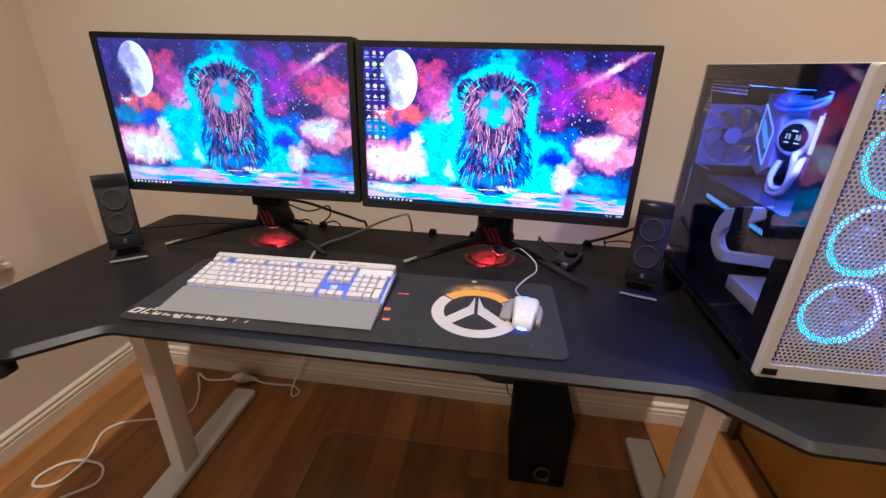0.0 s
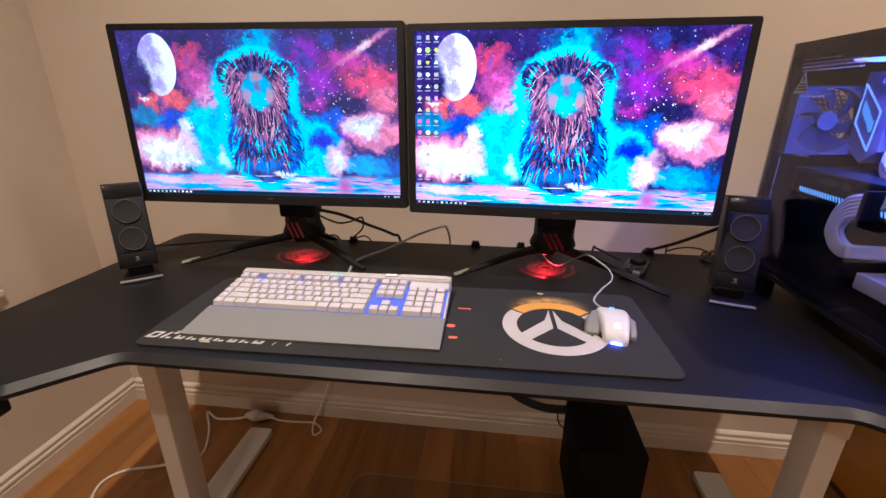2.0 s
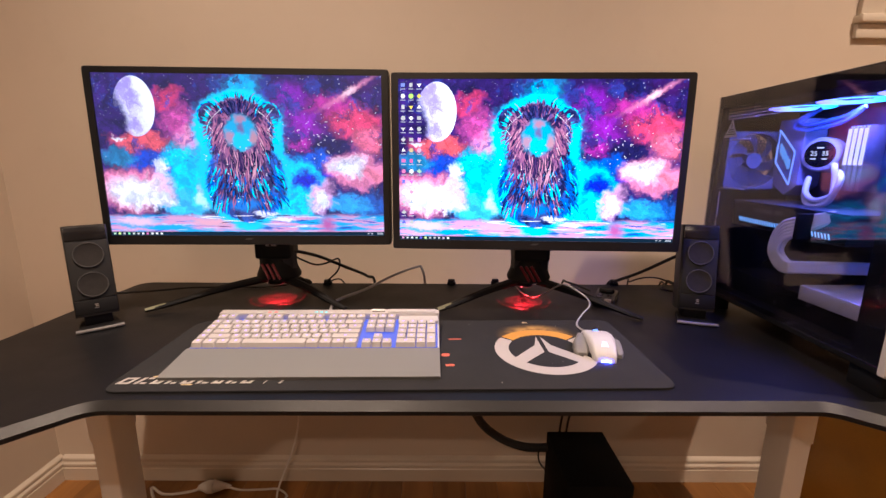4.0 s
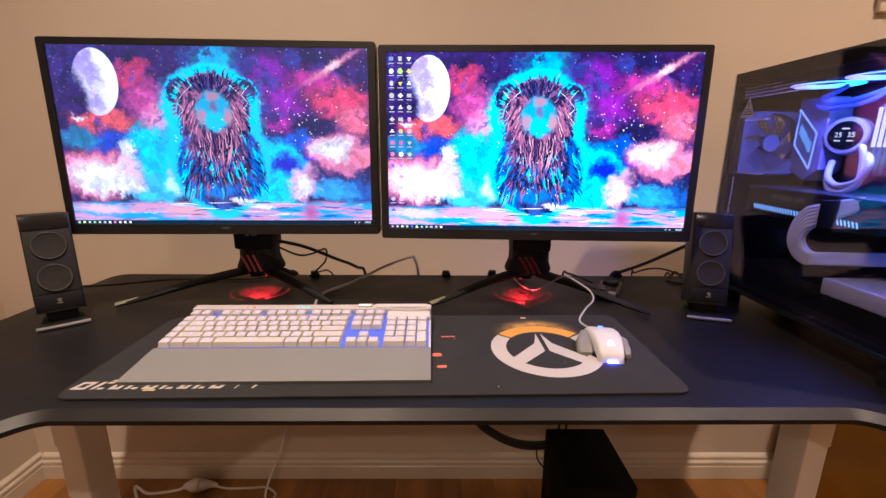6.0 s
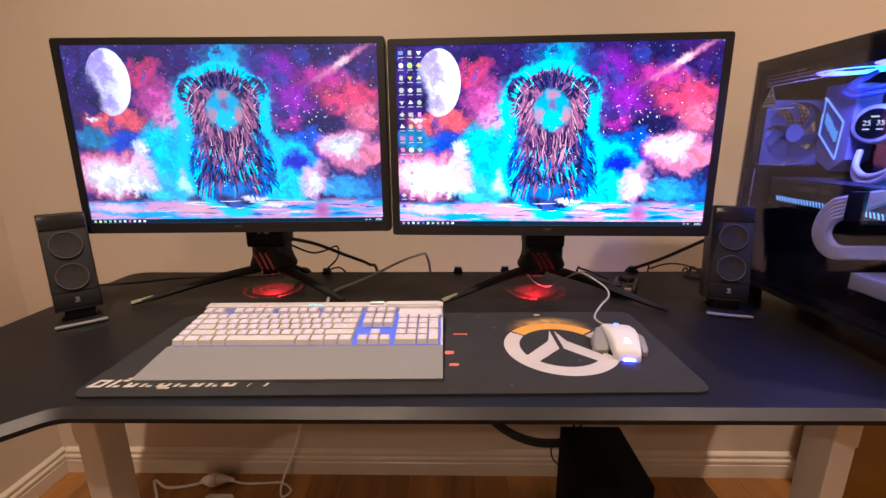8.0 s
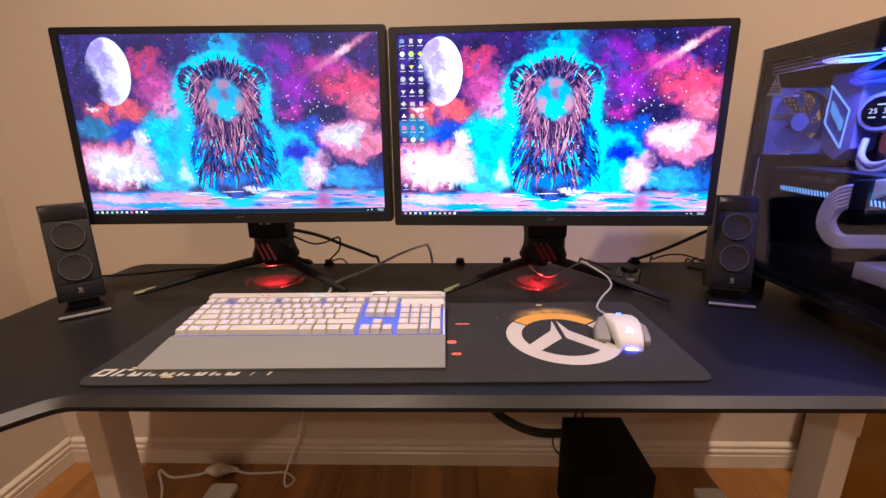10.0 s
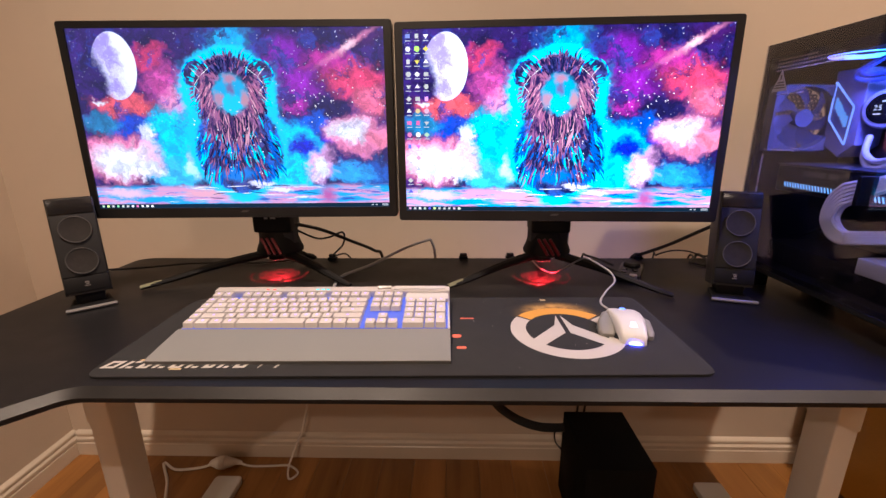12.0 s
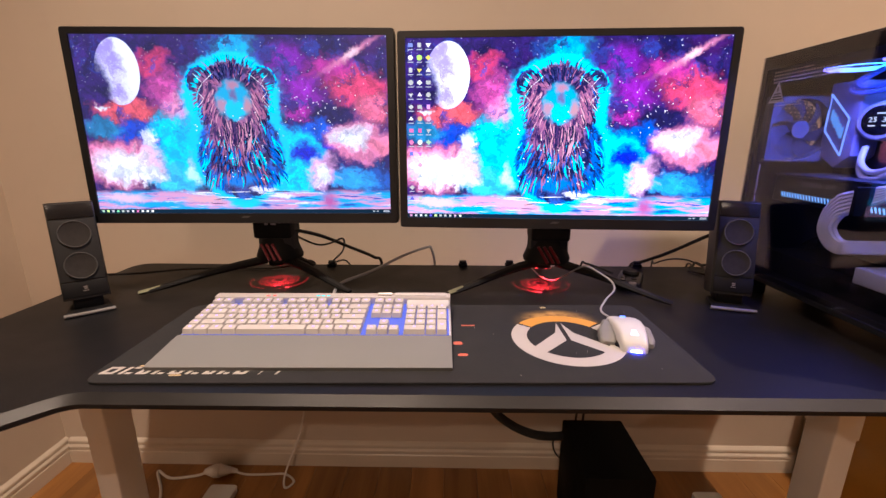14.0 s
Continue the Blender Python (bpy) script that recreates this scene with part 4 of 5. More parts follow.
bm = box(B(), -KW / 2, KW / 2, 0.1200, 0.139, 0.0192, 0.0335, 0.0020)
part("top_bar", bm, mat("pale_brushed_metal", (0.66, 0.63, 0.60), 0.35, metal=0.3, var=0.06, scale=40), kb, "pale brushed metal bar along the back", LIFT)
part("media_keys", box(B(), 0.120, 0.220, 0.1225, 0.1360, 0.0336, 0.0360, 0.001), WHITEPL, kb, "", LIFT)
part("volume_roller", rod(B(), (0.088, 0.129, 0.0345), (0.114, 0.129, 0.0345), 0.0045, None, 16), SILVER, kb, "ribbed metal volume roller", LIFT)
for x, k in ((-0.125, "red"), (-0.112, "red"), (-0.028, "cyan"), (-0.018, "cyan"), (-0.008, "cyan")):
    part("indicator", box(B(), x - 0.003, x + 0.003, 0.1235, 0.1265, 0.0334, 0.0341), glow("indicator_" + k, (1.0, 0.12, 0.1) if k == "red" else (0.05, 0.8, 0.9), 1.6), kb, "tiny lit indicator", LIFT)
CAPS = {}


def cap(w, d=1.0):
    """One keycap mesh of w x d units, dished sides."""
    if (w, d) not in CAPS:
        bm, a, b = B(), w * U / 2 - 0.0004, d * U / 2 - 0.0004
        lo = rounded(rect(-a, a, -b, b), 0.0015, 2)
        hi = rounded(rect(-a + 0.0014, a - 0.0014, -b + 0.0014, b - 0.0010), 0.0020, 2)
        v0, v1 = [bm.verts.new((x, y, 0)) for x, y in lo], [bm.verts.new((x, y, 0.0092)) for x, y in hi]
        n = len(lo)
        for i in range(n):
            bm.faces.new((v0[i], v0[(i + 1) % n], v1[(i + 1) % n], v1[i]))
        bm.faces.new(v1)
        CAPS[w, d] = finish("keycap", bm, KEYCAP, 50)
        lb = B()
        lb.faces.new([lb.verts.new((x, y, 0.0094)) for x, y in ((-0.0022, 0.000), (0.0022, 0.000), (0.0022, 0.0042), (-0.0022, 0.0042))])
        CAPS[w, d, "legend"] = finish("legend", lb, LEGEND, 0)
    return CAPS[w, d]


X0 = -KW / 2 + 0.0055


def key(u, row, w=1.0, d=1.0):
    """u: left edge in key units; row: 0 at the front."""
    y = -0.001 + (row + d / 2) * U + (0.30 * U if row == 5 else 0)
    z = 0.0212 + 0.0006 * row
    ob = new("keycap", cap(w, d))
    ob.parent = kb
    ob.matrix_basis = LIFT @ pose(X0 + (u + w / 2) * U, y, z)
    lg = new("legend", CAPS[w, d, "legend"])
    lg.parent = ob


for r in range(6):
    key(0, r)                                     # macro keys
M0 = 1.04
for row, widths in ((0, (1.25, 1.25, 1.25, 6.25, 1.25, 1.25, 1.25, 1.25)), (1, (2.25,) + (1,) * 10 + (2.75,)), (2, (1.75,) + (1,) * 11 + (2.25,)), (3, (1.5,) + (1,) * 12 + (1.5,)), (4, (1,) * 13 + (2,))):
    u = M0
    for w in widths:
        key(u, row, w)
        u += w
for u in (0, 2, 3, 4, 5, 6.5, 7.5, 8.5, 9.5, 11, 12, 13, 14):
    key(M0 + u, 5)
N0 = M0 + 15.4
for r, cols in ((0, (0, 1, 2)), (1, (1,)), (3, (0, 1, 2)), (4, (0, 1, 2)), (5, (0, 1, 2))):
    for c in cols:
        key(N0 + c, r)
P0 = N0 + 3.36
key(P0, 0, 2.0), key(P0 + 2, 0), key(P0 + 3, 0, 1.0, 2.0), key(P0 + 3, 2, 1.0, 2.0)
for r in (1, 2, 3):
    for c in range(3):
        key(P0 + c, r)
for c in range(4):
    key(P0 + c, 4)
part("media_panel", box(B(), X0 + P0 * U - 0.002, KW / 2 - 0.002, 0.0945, 0.1196, 0.0203, 0.0285, 0.002), WHITEPL, kb, "plain pale panel over the number keys", LIFT)
# wrist rest, sloping to the front
bm = B()
prof = [(-0.089, 0.0), (-0.090, 0.006), (-0.084, 0.0080), (-0.05, 0.0115), (-0.010, 0.0158), (-0.0030, 0.0158), (-0.0020, 0.0)]
rows = [[bm.verts.new((x, y, z)) for y, z in prof] for x in (-KW / 2, -KW / 2 + 0.002, KW / 2 - 0.002, KW / 2)]
for a, b in zip(rows, rows[1:]):
    for i in range(len(prof)):
        j = (i + 1) % len(prof)
        bm.faces.new((a[i], a[j], b[j], b[i]))
bm.faces.new(rows[0]), bm.faces.new(rows[-1][::-1])
part("wrist_rest", bm, GREYREST, kb, "grey textured wrist rest")
solo("keyboard_cable", sweep(B(), [(-0.462, 0.917, DZ + 0.014), (-0.466, 0.947, DZ + 0.012), (-0.476, 0.990, DZ + 0.006), (-0.486, 1.050, DZ + 0.005), (-0.480, 1.100, DZ + 0.005), (-0.424, 1.160, DZ + 0.013), (-0.354, 1.255, DZ + 0.028), (-0.294, 1.300, DZ + 0.040), (-0.279, 1.308, DZ + 0.034), (-0.269, 1.312, DZ - 0.02), (-0.266, 1.315, DZ - 0.2)], 0.0037, 8), GREYCABLE, "grey braided keyboard cable bending over the desk back", "cable")

# ---- mouse ----
ms = thing("mouse", pose(0.083, 0.8165, DZ + 0.0045, 0, 0, -11), "white gaming mouse with grey side wings and blue light", "mouse")


def shell(bm, sections, seg=20, floor_z=0.0, power=0.7):
    """Loft of rounded sections: (y, half width, height, middle x)."""
    rings = []
    for y, w, h, cx in sections:
        rings.append([bm.verts.new((cx + w * math.copysign(abs(math.cos(a)) ** power, math.cos(a)), y, floor_z + h * abs(math.sin(a)) ** (power + 0.05))) for a in [math.pi * k / seg for k in range(seg + 1)]])
    for a, b in zip(rings, rings[1:]):
        for k in range(seg):
            bm.faces.new((a[k], a[k + 1], b[k + 1], b[k]))
    bm.faces.new(rings[0][::-1]), bm.faces.new(rings[-1])
    for a, b in zip(rings, rings[1:]):
        bm.faces.new((a[0], b[0], b[-1], a[-1]))
    return bm


ms.scale = (0.90, 0.93, 0.92)
part("shell", shell(B(), [(-0.0640, 0.0160, 0.0065, 0.002), (-0.0610, 0.0205, 0.0130, 0.002), (-0.053, 0.0230, 0.0210, 0.001), (-0.036, 0.0250, 0.0280, 0.001), (-0.01, 0.0285, 0.0315, 0), (0.015, 0.0310, 0.0295, -0.002), (0.038, 0.0310, 0.0240, -0.004), (0.054, 0.0270, 0.0165, -0.004), (0.060, 0.0215, 0.0100, -0.004)], 28, power=0.34), WHITEPL, ms, "glossy white top shell")
WING = mat("grey_rubber_wing", (0.20, 0.195, 0.185), 0.5, var=0.1)
part("side_wing", shell(B(), [(-0.040, 0.010, 0.006, -0.040), (-0.034, 0.015, 0.011, -0.041), (-0.005, 0.017, 0.018, -0.039), (0.024, 0.012, 0.022, -0.034), (0.036, 0.008, 0.016, -0.032)], 14, power=0.45), WING, ms, "grey rubber thumb wing")
part("side_wing", shell(B(), [(-0.040, 0.004, 0.008, 0.033), (-0.032, 0.007, 0.014, 0.034), (0.002, 0.008, 0.020, 0.033), (0.026, 0.006, 0.016, 0.028)], 12, power=0.45), WING, ms, "grey rubber side grip")
part("base_plate", shell(B(), [(-0.057, 0.016, 0.005, 0.002), (-0.03, 0.034, 0.006, -0.006), (0.03, 0.034, 0.006, -0.008), (0.055, 0.020, 0.005, -0.006)], 12), MATTE, ms, "black mouse base")
wheel = part("scroll_wheel", rod(B(), (-0.009, 0.046, 0.018), (-0.001, 0.046, 0.018), 0.0075, None, 20), MATTE, ms, "black scroll wheel")
part("wheel_light", box(B(), -0.0095, 0.0005, 0.030, 0.038, 0.0225, 0.0270, 0.001), LED_VIOLET, ms, "lit blue button strip")
part("button_gap", box(B(), -0.0057, -0.0043, 0.050, 0.0605, 0.010, 0.0195), MATTE, ms)
part("tail_light", box(B(), -0.007, 0.011, -0.0680, -0.0640, 0.0026, 0.0044, 0.0006), glow("mouse_tail_led", (0.05, 0.07, 1.0), 110.0), ms, "blue light bar at the back")
bm = B()
bm.faces.new([bm.verts.new(q) for q in ((-0.0065, -0.046, 0.0250), (0.0085, -0.046, 0.0250), (0.0055, -0.032, 0.0298), (-0.002, -0.032, 0.0298))])
part("lit_mark", bm, glow("mouse_mark", (0.85, 0.85, 1.0), 1.6), ms, "glowing white emblem")
solo("mouse_cable", sweep(B(), [(0.079, 0.868, DZ + 0.014), (0.063, 0.895, DZ + 0.020), (0.084, 0.930, DZ + 0.030), (0.109, 0.957, DZ + 0.040), (0.109, 0.977, DZ + 0.052), (0.093, 1.000, DZ + 0.062), (0.070, 1.020, DZ + 0.071), (0.058, 1.045, DZ + 0.058), (0.040, 1.080, DZ + 0.030), (0.020, 1.110, DZ + 0.008), (0.000, 1.160, DZ + 0.004), (-0.010, 1.250, DZ + 0.004), (0.013, 1.300, DZ - 0.04), (0.013, 1.310, DZ - 0.2)], 0.0019, 8), GREYCABLE, "grey braided mouse cable looped behind the mouse", "cable")

# ---- small controller, boxes and cords on the desk ----
ct = thing("desk_controller", pose(0.207, 1.115, DZ, 0, 0, -28), "small black control box with knob and buttons", "controller")
part("body", box(B(), -0.026, 0.026, -0.052, 0.052, 0, 0.018, 0.004), PLASTIC, ct)
part("knob", lathe(B(), [(0.019, 0.0), (0.019, 0.006), (0.016, 0.010), (0.013, 0.010)], (0.0, 0.02, 0.018), (0, 0, 1), 28), MATTE, ct, "round black knob")
for sx, sy in ((-0.011, -0.018), (0.011, -0.018), (-0.011, -0.036)):
    part("button", rod(B(), (sx, sy, 0.017), (sx, sy, 0.0205), 0.006, None, 16), GLOSSY, ct)
part("jack", box(B(), 0.003, 0.019, -0.058, -0.044, 0.004, 0.0195, 0.002), SILVER, ct, "silver socket end")
solo("controller_cable", sweep(B(), [(0.182, 1.160, DZ + 0.012), (0.157, 1.200, DZ + 0.016), (0.142, 1.245, DZ + 0.012), (0.142, 1.280, DZ + 0.002), (0.142, 1.300, DZ - 0.06), (0.142, 1.305, DZ - 0.2)], 0.003, 8), RUBBER, "thin black cable behind the control box", "cable")
solo("monitor_cable", sweep(B(), [(-0.61, 1.10, 0.875), (-0.55, 1.16, 0.845), (-0.49, 1.22, 0.80), (-0.44, 1.28, 0.757), (-0.42, 1.305, 0.72), (-0.41, 1.31, 0.5)], 0.0042, 8), RUBBER, "black cable hanging behind the monitor stand", "cable")
solo("monitor_cable", sweep(B(), [(-0.61, 1.11, 0.865), (-0.56, 1.15, 0.825), (-0.53, 1.17, 0.822), (-0.50, 1.19, 0.830), (-0.51, 1.22, 0.79), (-0.545, 1.24, 0.752), (-0.52, 1.29, 0.742), (-0.50, 1.305, 0.68), (-0.50, 1.31, 0.5)], 0.0024, 8), RUBBER, "thin black cable behind the monitor stand", "cable")
solo("monitor_cable", sweep(B(), [(0.43, 1.07, 0.905), (0.385, 1.13, 0.855), (0.335, 1.20, 0.795), (0.293, 1.245, 0.758), (0.280, 1.285, 0.735), (0.275, 1.305, 0.66), (0.275, 1.31, 0.5)], 0.0042, 8), RUBBER, "black cable sagging behind the speaker", "cable")
solo("speaker_cable", sweep(B(), [(-0.98, 1.0, DZ + 0.05), (-0.95, 1.08, DZ + 0.03), (-0.90, 1.17, DZ + 0.012), (-0.80, 1.20, DZ + 0.005), (-0.72, 1.205, DZ + 0.004), (-0.66, 1.23, DZ + 0.004), (-0.62, 1.29, DZ + 0.002), (-0.61, 1.305, DZ - 0.05), (-0.61, 1.31, DZ - 0.25)], 0.0026, 8), RUBBER, "thin black speaker cable along the desk", "cable")
solo("speaker_cable", sweep(B(), [(0.38, 1.05, DZ + 0.05), (0.39, 1.12, DZ + 0.03), (0.42, 1.18, DZ + 0.022), (0.40, 1.22, DZ + 0.03), (0.36, 1.23, DZ + 0.03), (0.33, 1.25, DZ + 0.012), (0.345, 1.30, DZ - 0.02), (0.345, 1.31, DZ - 0.3)], 0.0022, 8), RUBBER, "thin black cable behind the speaker", "cable")
solo("speaker_cable", sweep(B(), [(0.39, 1.04, DZ + 0.03), (0.41, 1.11, DZ + 0.008), (0.43, 1.17, DZ + 0.004), (0.40, 1.21, DZ + 0.004), (0.43, 1.25, DZ + 0.006), (0.44, 1.30, DZ - 0.03), (0.44, 1.31, DZ - 0.3)], 0.0026, 8), RUBBER, "thin black cable behind the speaker", "cable")
solo("case_cable", sweep(B(), [(0.62, 1.10, 0.86), (0.56, 1.16, 0.80), (0.50, 1.20, 0.765), (0.46, 1.25, 0.748), (0.46, 1.30, 0.72), (0.46, 1.31, 0.5)], 0.0036, 8), RUBBER, "black cable behind the computer case", "cable")

# ---- under the desk ----
solo("cable_sleeve", sweep(B(), [(-0.12, 1.18, 0.70), (-0.13, 1.19, 0.55), (-0.135, 1.20, 0.42), (-0.10, 1.20, 0.33), (-0.04, 1.20, 0.275), (0.03, 1.20, 0.246), (0.095, 1.21, 0.235), (0.112, 1.22, 0.23)], 0.0125, 10, 10), mat("black_spiral_sleeve", (0.012, 0.012, 0.012), 0.7, var=0.4, scale=120, bump=0.6, bscale=400), "black spiral cable sleeve running into the subwoofer", "cable sleeve")
for dx in (0.0, 0.022):
    solo("subwoofer_cable", sweep(B(), [(0.15 + dx, 1.245, 0.20), (0.16 + dx, 1.255, 0.30), (0.175 + dx * 1.5, 1.25, 0.38), (0.22 + dx * 2, 1.22, 0.50), (0.24 + dx * 2, 1.20, 0.69)], 0.0034, 8), RUBBER, "black cable rising from the subwoofer", "cable")
solo("subwoofer_cable", sweep(B(), [(0.10, 1.225, 0.235), (0.088, 1.232, 0.20), (0.095, 1.24, 0.16), (0.115, 1.245, 0.13)], 0.0025, 8), RUBBER, "thin black cable beside the subwoofer", "cable")
FZ = 0.0045
solo("extension_lead", sweep(B(), [(-1.212, 0.654, FZ), (-1.232, 0.719, FZ), (-1.167, 0.789, FZ), (-1.204, 0.846, FZ), (-1.280, 0.849, FZ + 0.006), (-1.339, 0.829, FZ), (-1.364, 0.779, FZ), (-1.345, 0.749, FZ), (-1.286, 0.771, FZ), (-1.276, 0.864, FZ), (-1.317, 0.964, FZ), (-1.280, 1.019, FZ), (-1.186, 1.050, FZ), (-1.083, 1.103, FZ), (-1.123, 1.212, FZ), (-1.194, 1.304, FZ), (-1.134, 1.276, FZ), (-1.054, 1.284, FZ + 0.003), (-1.015, 1.291, 0.018)], 0.0042, 8), WHITECABLE, "white power lead looped on the floorboards", "power lead")
pl = thing("power_plug", pose(-0.972, 1.293, 0.021, 0, 0, 4), "white plug joined to an extension socket on the floor", "plug")
part("socket", sweep(B(), [(-0.055, 0, -0.003), (-0.04, 0, 0), (-0.02, 0, 0), (-0.003, 0, 0)], lambda t: 0.006 + 0.015 * min(1, t * 1.6), 14), WHITECABLE, pl)
part("plug_head", sweep(B(), [(-0.002, 0, 0), (0.016, 0, 0), (0.03, 0, 0), (0.05, 0, -0.004)], lambda t: 0.0195 - 0.014 * t, 14), WHITECABLE, pl)
solo("appliance_lead", sweep(B(), [(-0.924, 1.293, 0.017), (-0.889, 1.296, FZ), (-0.820, 1.298, FZ), (-0.766, 1.300, FZ), (-0.726, 1.270, FZ), (-0.743, 1.243, FZ), (-0.756, 1.268, FZ + 0.012), (-0.746, 1.303, 0.06), (-0.711, 1.318, 0.15), (-0.682, 1.308, 0.27), (-0.682, 1.278, 0.36), (-0.692, 1.248, 0.45), (-0.682, 1.200, 0.60), (-0.672, 1.180, 0.70)], 0.0034, 8), WHITECABLE, "white lead hanging from the desk to the floor", "power lead")
cm = solo("chair_mat", prism(B(), rounded(rect(-0.545, 0.60, -0.3, 1.112), 0.06, 5), 0.0006, 0.0030, 0.0008), CLEAR, "clear plastic chair mat on the floorboards", "chair mat")
# Pale strip laid along the sheet's edge so that its outline shows.
bm = B()
rows = [[bm.verts.new((x, y, 0.0034)) for x, y in pts] for pts in (rounded(rect(-0.545, 0.60, -0.3, 1.112), 0.06, 5), rounded(rect(-0.5425, 0.5975, -0.2975, 1.1095), 0.058, 5))]
for i in range(len(rows[0])):
    j = (i + 1) % len(rows[0])
    bm.faces.new((rows[0][i], rows[0][j], rows[1][j], rows[1][i]))
part("worn_rim", bm, mat("pale_plastic_rim", (0.34, 0.27, 0.21), 0.4, var=0.3, scale=25), cm, "pale strip along the edge of the plastic sheet")
cb = thing("side_cabinet", pose(0, 0, 0), "amber wooden cabinet standing beside the desk", "cabinet")
part("body", box(B(), 0.932, 1.45, 0.30, 1.33, 0.03, 0.66, 0.003), CABINET, cb)
part("plinth", box(B(), 0.942, 1.44, 0.31, 1.32, 0.0, 0.03), DARKWOOD, cb)
# Narrow dark strip up the cabinet's back corner.
part("edge_trim", box(B(), 0.912, 0.9315, 1.305, 1.335, 0.0, 0.66, 0.002), DARKWOOD, cb)

# ---- computer ----
PX0, PX1, PY0, PY1, PZ0, PZ1 = 0.440, 0.668, 0.640, 1.121, 0.778, 1.245
pc = thing("computer_case", pose(0, 0, 0), "white computer case with glass side and glowing blue fans", "computer")
for x in (PX0 + 0.03, PX1 - 0.03):
    for y in (PY0 + 0.04, PY1 - 0.04):
        part("foot", prism(B(), rounded(rect(x - 0.018, x + 0.018, y - 0.03, y + 0.03), 0.008, 3), DZ, PZ0, 0.002), MATTE, pc)
part("bottom_panel", box(B(), PX0 + 0.004, PX1, PY0 + 0.012, PY1, PZ0, PZ0 + 0.011, 0.002), MATTE, pc)
part("top_panel", box(B(), PX0 + 0.004, PX1, PY0 + 0.012, PY1, PZ1 - 0.008, PZ1, 0.002), CASEWHITE, pc)
part("right_panel", box(B(), PX1 - 0.006, PX1, PY0 + 0.012, PY1 - 0.006, PZ0 + 0.011, PZ1 - 0.008), CASEWHITE, pc)
part("motherboard_tray", box(B(), 0.630, 0.636, PY0 + 0.03, PY1 - 0.008, PZ0 + 0.012, PZ1 - 0.01), CASEDARK, pc)
# back panel with a fan opening
FC, FR = (0.520, 1.098), 0.064
bm = B()
n = 48
inner = [bm.verts.new((FC[0] + FR * math.cos(2 * math.pi * i / n), PY1 - 0.004, FC[1] + FR * math.sin(2 * math.pi * i / n))) for i in range(n)]


def to_rect(a, x0, x1, z0, z1, c):
    dx, dz = math.cos(a), math.sin(a)
    k = min((x1 - c[0]) / dx if dx > 1e-6 else (x0 - c[0]) / dx if dx < -1e-6 else 9, (z1 - c[1]) / dz if dz > 1e-6 else (z0 - c[1]) / dz if dz < -1e-6 else 9)
    return c[0] + k * dx, c[1] + k * dz


outer = [bm.verts.new((q[0], PY1 - 0.004, q[1])) for q in [to_rect(2 * math.pi * i / n, PX0 + 0.006, PX1, PZ0 + 0.011, PZ1 - 0.008, FC) for i in range(n)]]
for i in range(n):
    bm.faces.new((inner[i], inner[(i + 1) % n], outer[(i + 1) % n], outer[i]))
bmesh.ops.solidify(bm, geom=bm.faces[:], thickness=0.003)
part("back_panel", bm, CASEGREY, pc)
bm = B()
for i in range(15):
    for j in range(15):
        x, z = FC[0] - 0.063 + i * 0.009 + (0.0045 if j % 2 else 0), FC[1] - 0.063 + j * 0.009
        if math.hypot(x - FC[0], z - FC[1]) < FR - 0.004:
            ring(bm, (x, PY1 - 0.003, z), (0, 1, 0), 0.0041, 0.0018, 6, 4)
tagged(part("fan_grille", bm, CASEGREY, pc), kind="stuff")


def fan(c, axis, r, led, parent, frame_mat, name="fan", label=""):
    """A framed fan: square frame, hub, seven blades, glowing ring."""
    ax = Vector(axis)
    q = ax.to_track_quat("Z", "Y").to_matrix().to_4x4()
    m = Matrix.Translation(c) @ q
    bm = B()
    k = 40
    ins = [[bm.verts.new((r * math.cos(2 * math.pi * i / k), r * math.sin(2 * math.pi * i / k), z)) for i in range(k)] for z in (-0.012, 0.012)]
    s = r + 0.0035
    outs = [[bm.verts.new((*to_rect(2 * math.pi * i / k + 1e-4, -s, s, -s, s, (0, 0)), z)) for i in range(k)] for z in (-0.012, 0.012)]
    for i in range(k):
        j = (i + 1) % k
        bm.faces.new((ins[0][i], ins[0][j], ins[1][j], ins[1][i]))
        bm.faces.new((outs[0][i], outs[1][i], outs[1][j], outs[0][j]))
        bm.faces.new((ins[1][i], ins[1][j], outs[1][j], outs[1][i]))
        bm.faces.new((ins[0][i], outs[0][i], outs[0][j], ins[0][j]))
    f = part(name, bm, frame_mat, parent, label, m)
    part("hub", rod(B(), (0, 0, -0.010), (0, 0, 0.010), 0.019, 0.018, 24), FANGREY, f)
    for i in range(7):
        a = 2 * math.pi * i / 7
        bm = B()
        rows = []
        for t in range(6):
            rr_ = 0.018 + (r - 0.020) * t / 5
            sw = a + 0.55 * t / 5
            rows.append([bm.verts.new((rr_ * math.cos(sw + d), rr_ * math.sin(sw + d), z)) for d, z in ((0.0, -0.007), (0.33, 0.0), (0.62, 0.007))])
        for p0, p1 in zip(rows, rows[1:]):
            for i2 in range(2):
                bm.faces.new((p0[i2], p0[i2 + 1], p1[i2 + 1], p1[i2]))
        bmesh.ops.solidify(bm, geom=bm.faces[:], thickness=0.0012)
        part("blade", bm, FANGREY, f)
    if led:
        part("light_ring", ring(B(), (0, 0, 0.009), (0, 0, 1), r - 0.004, 0.0045, 48, 8), led, f, "glowing ring")
    return f


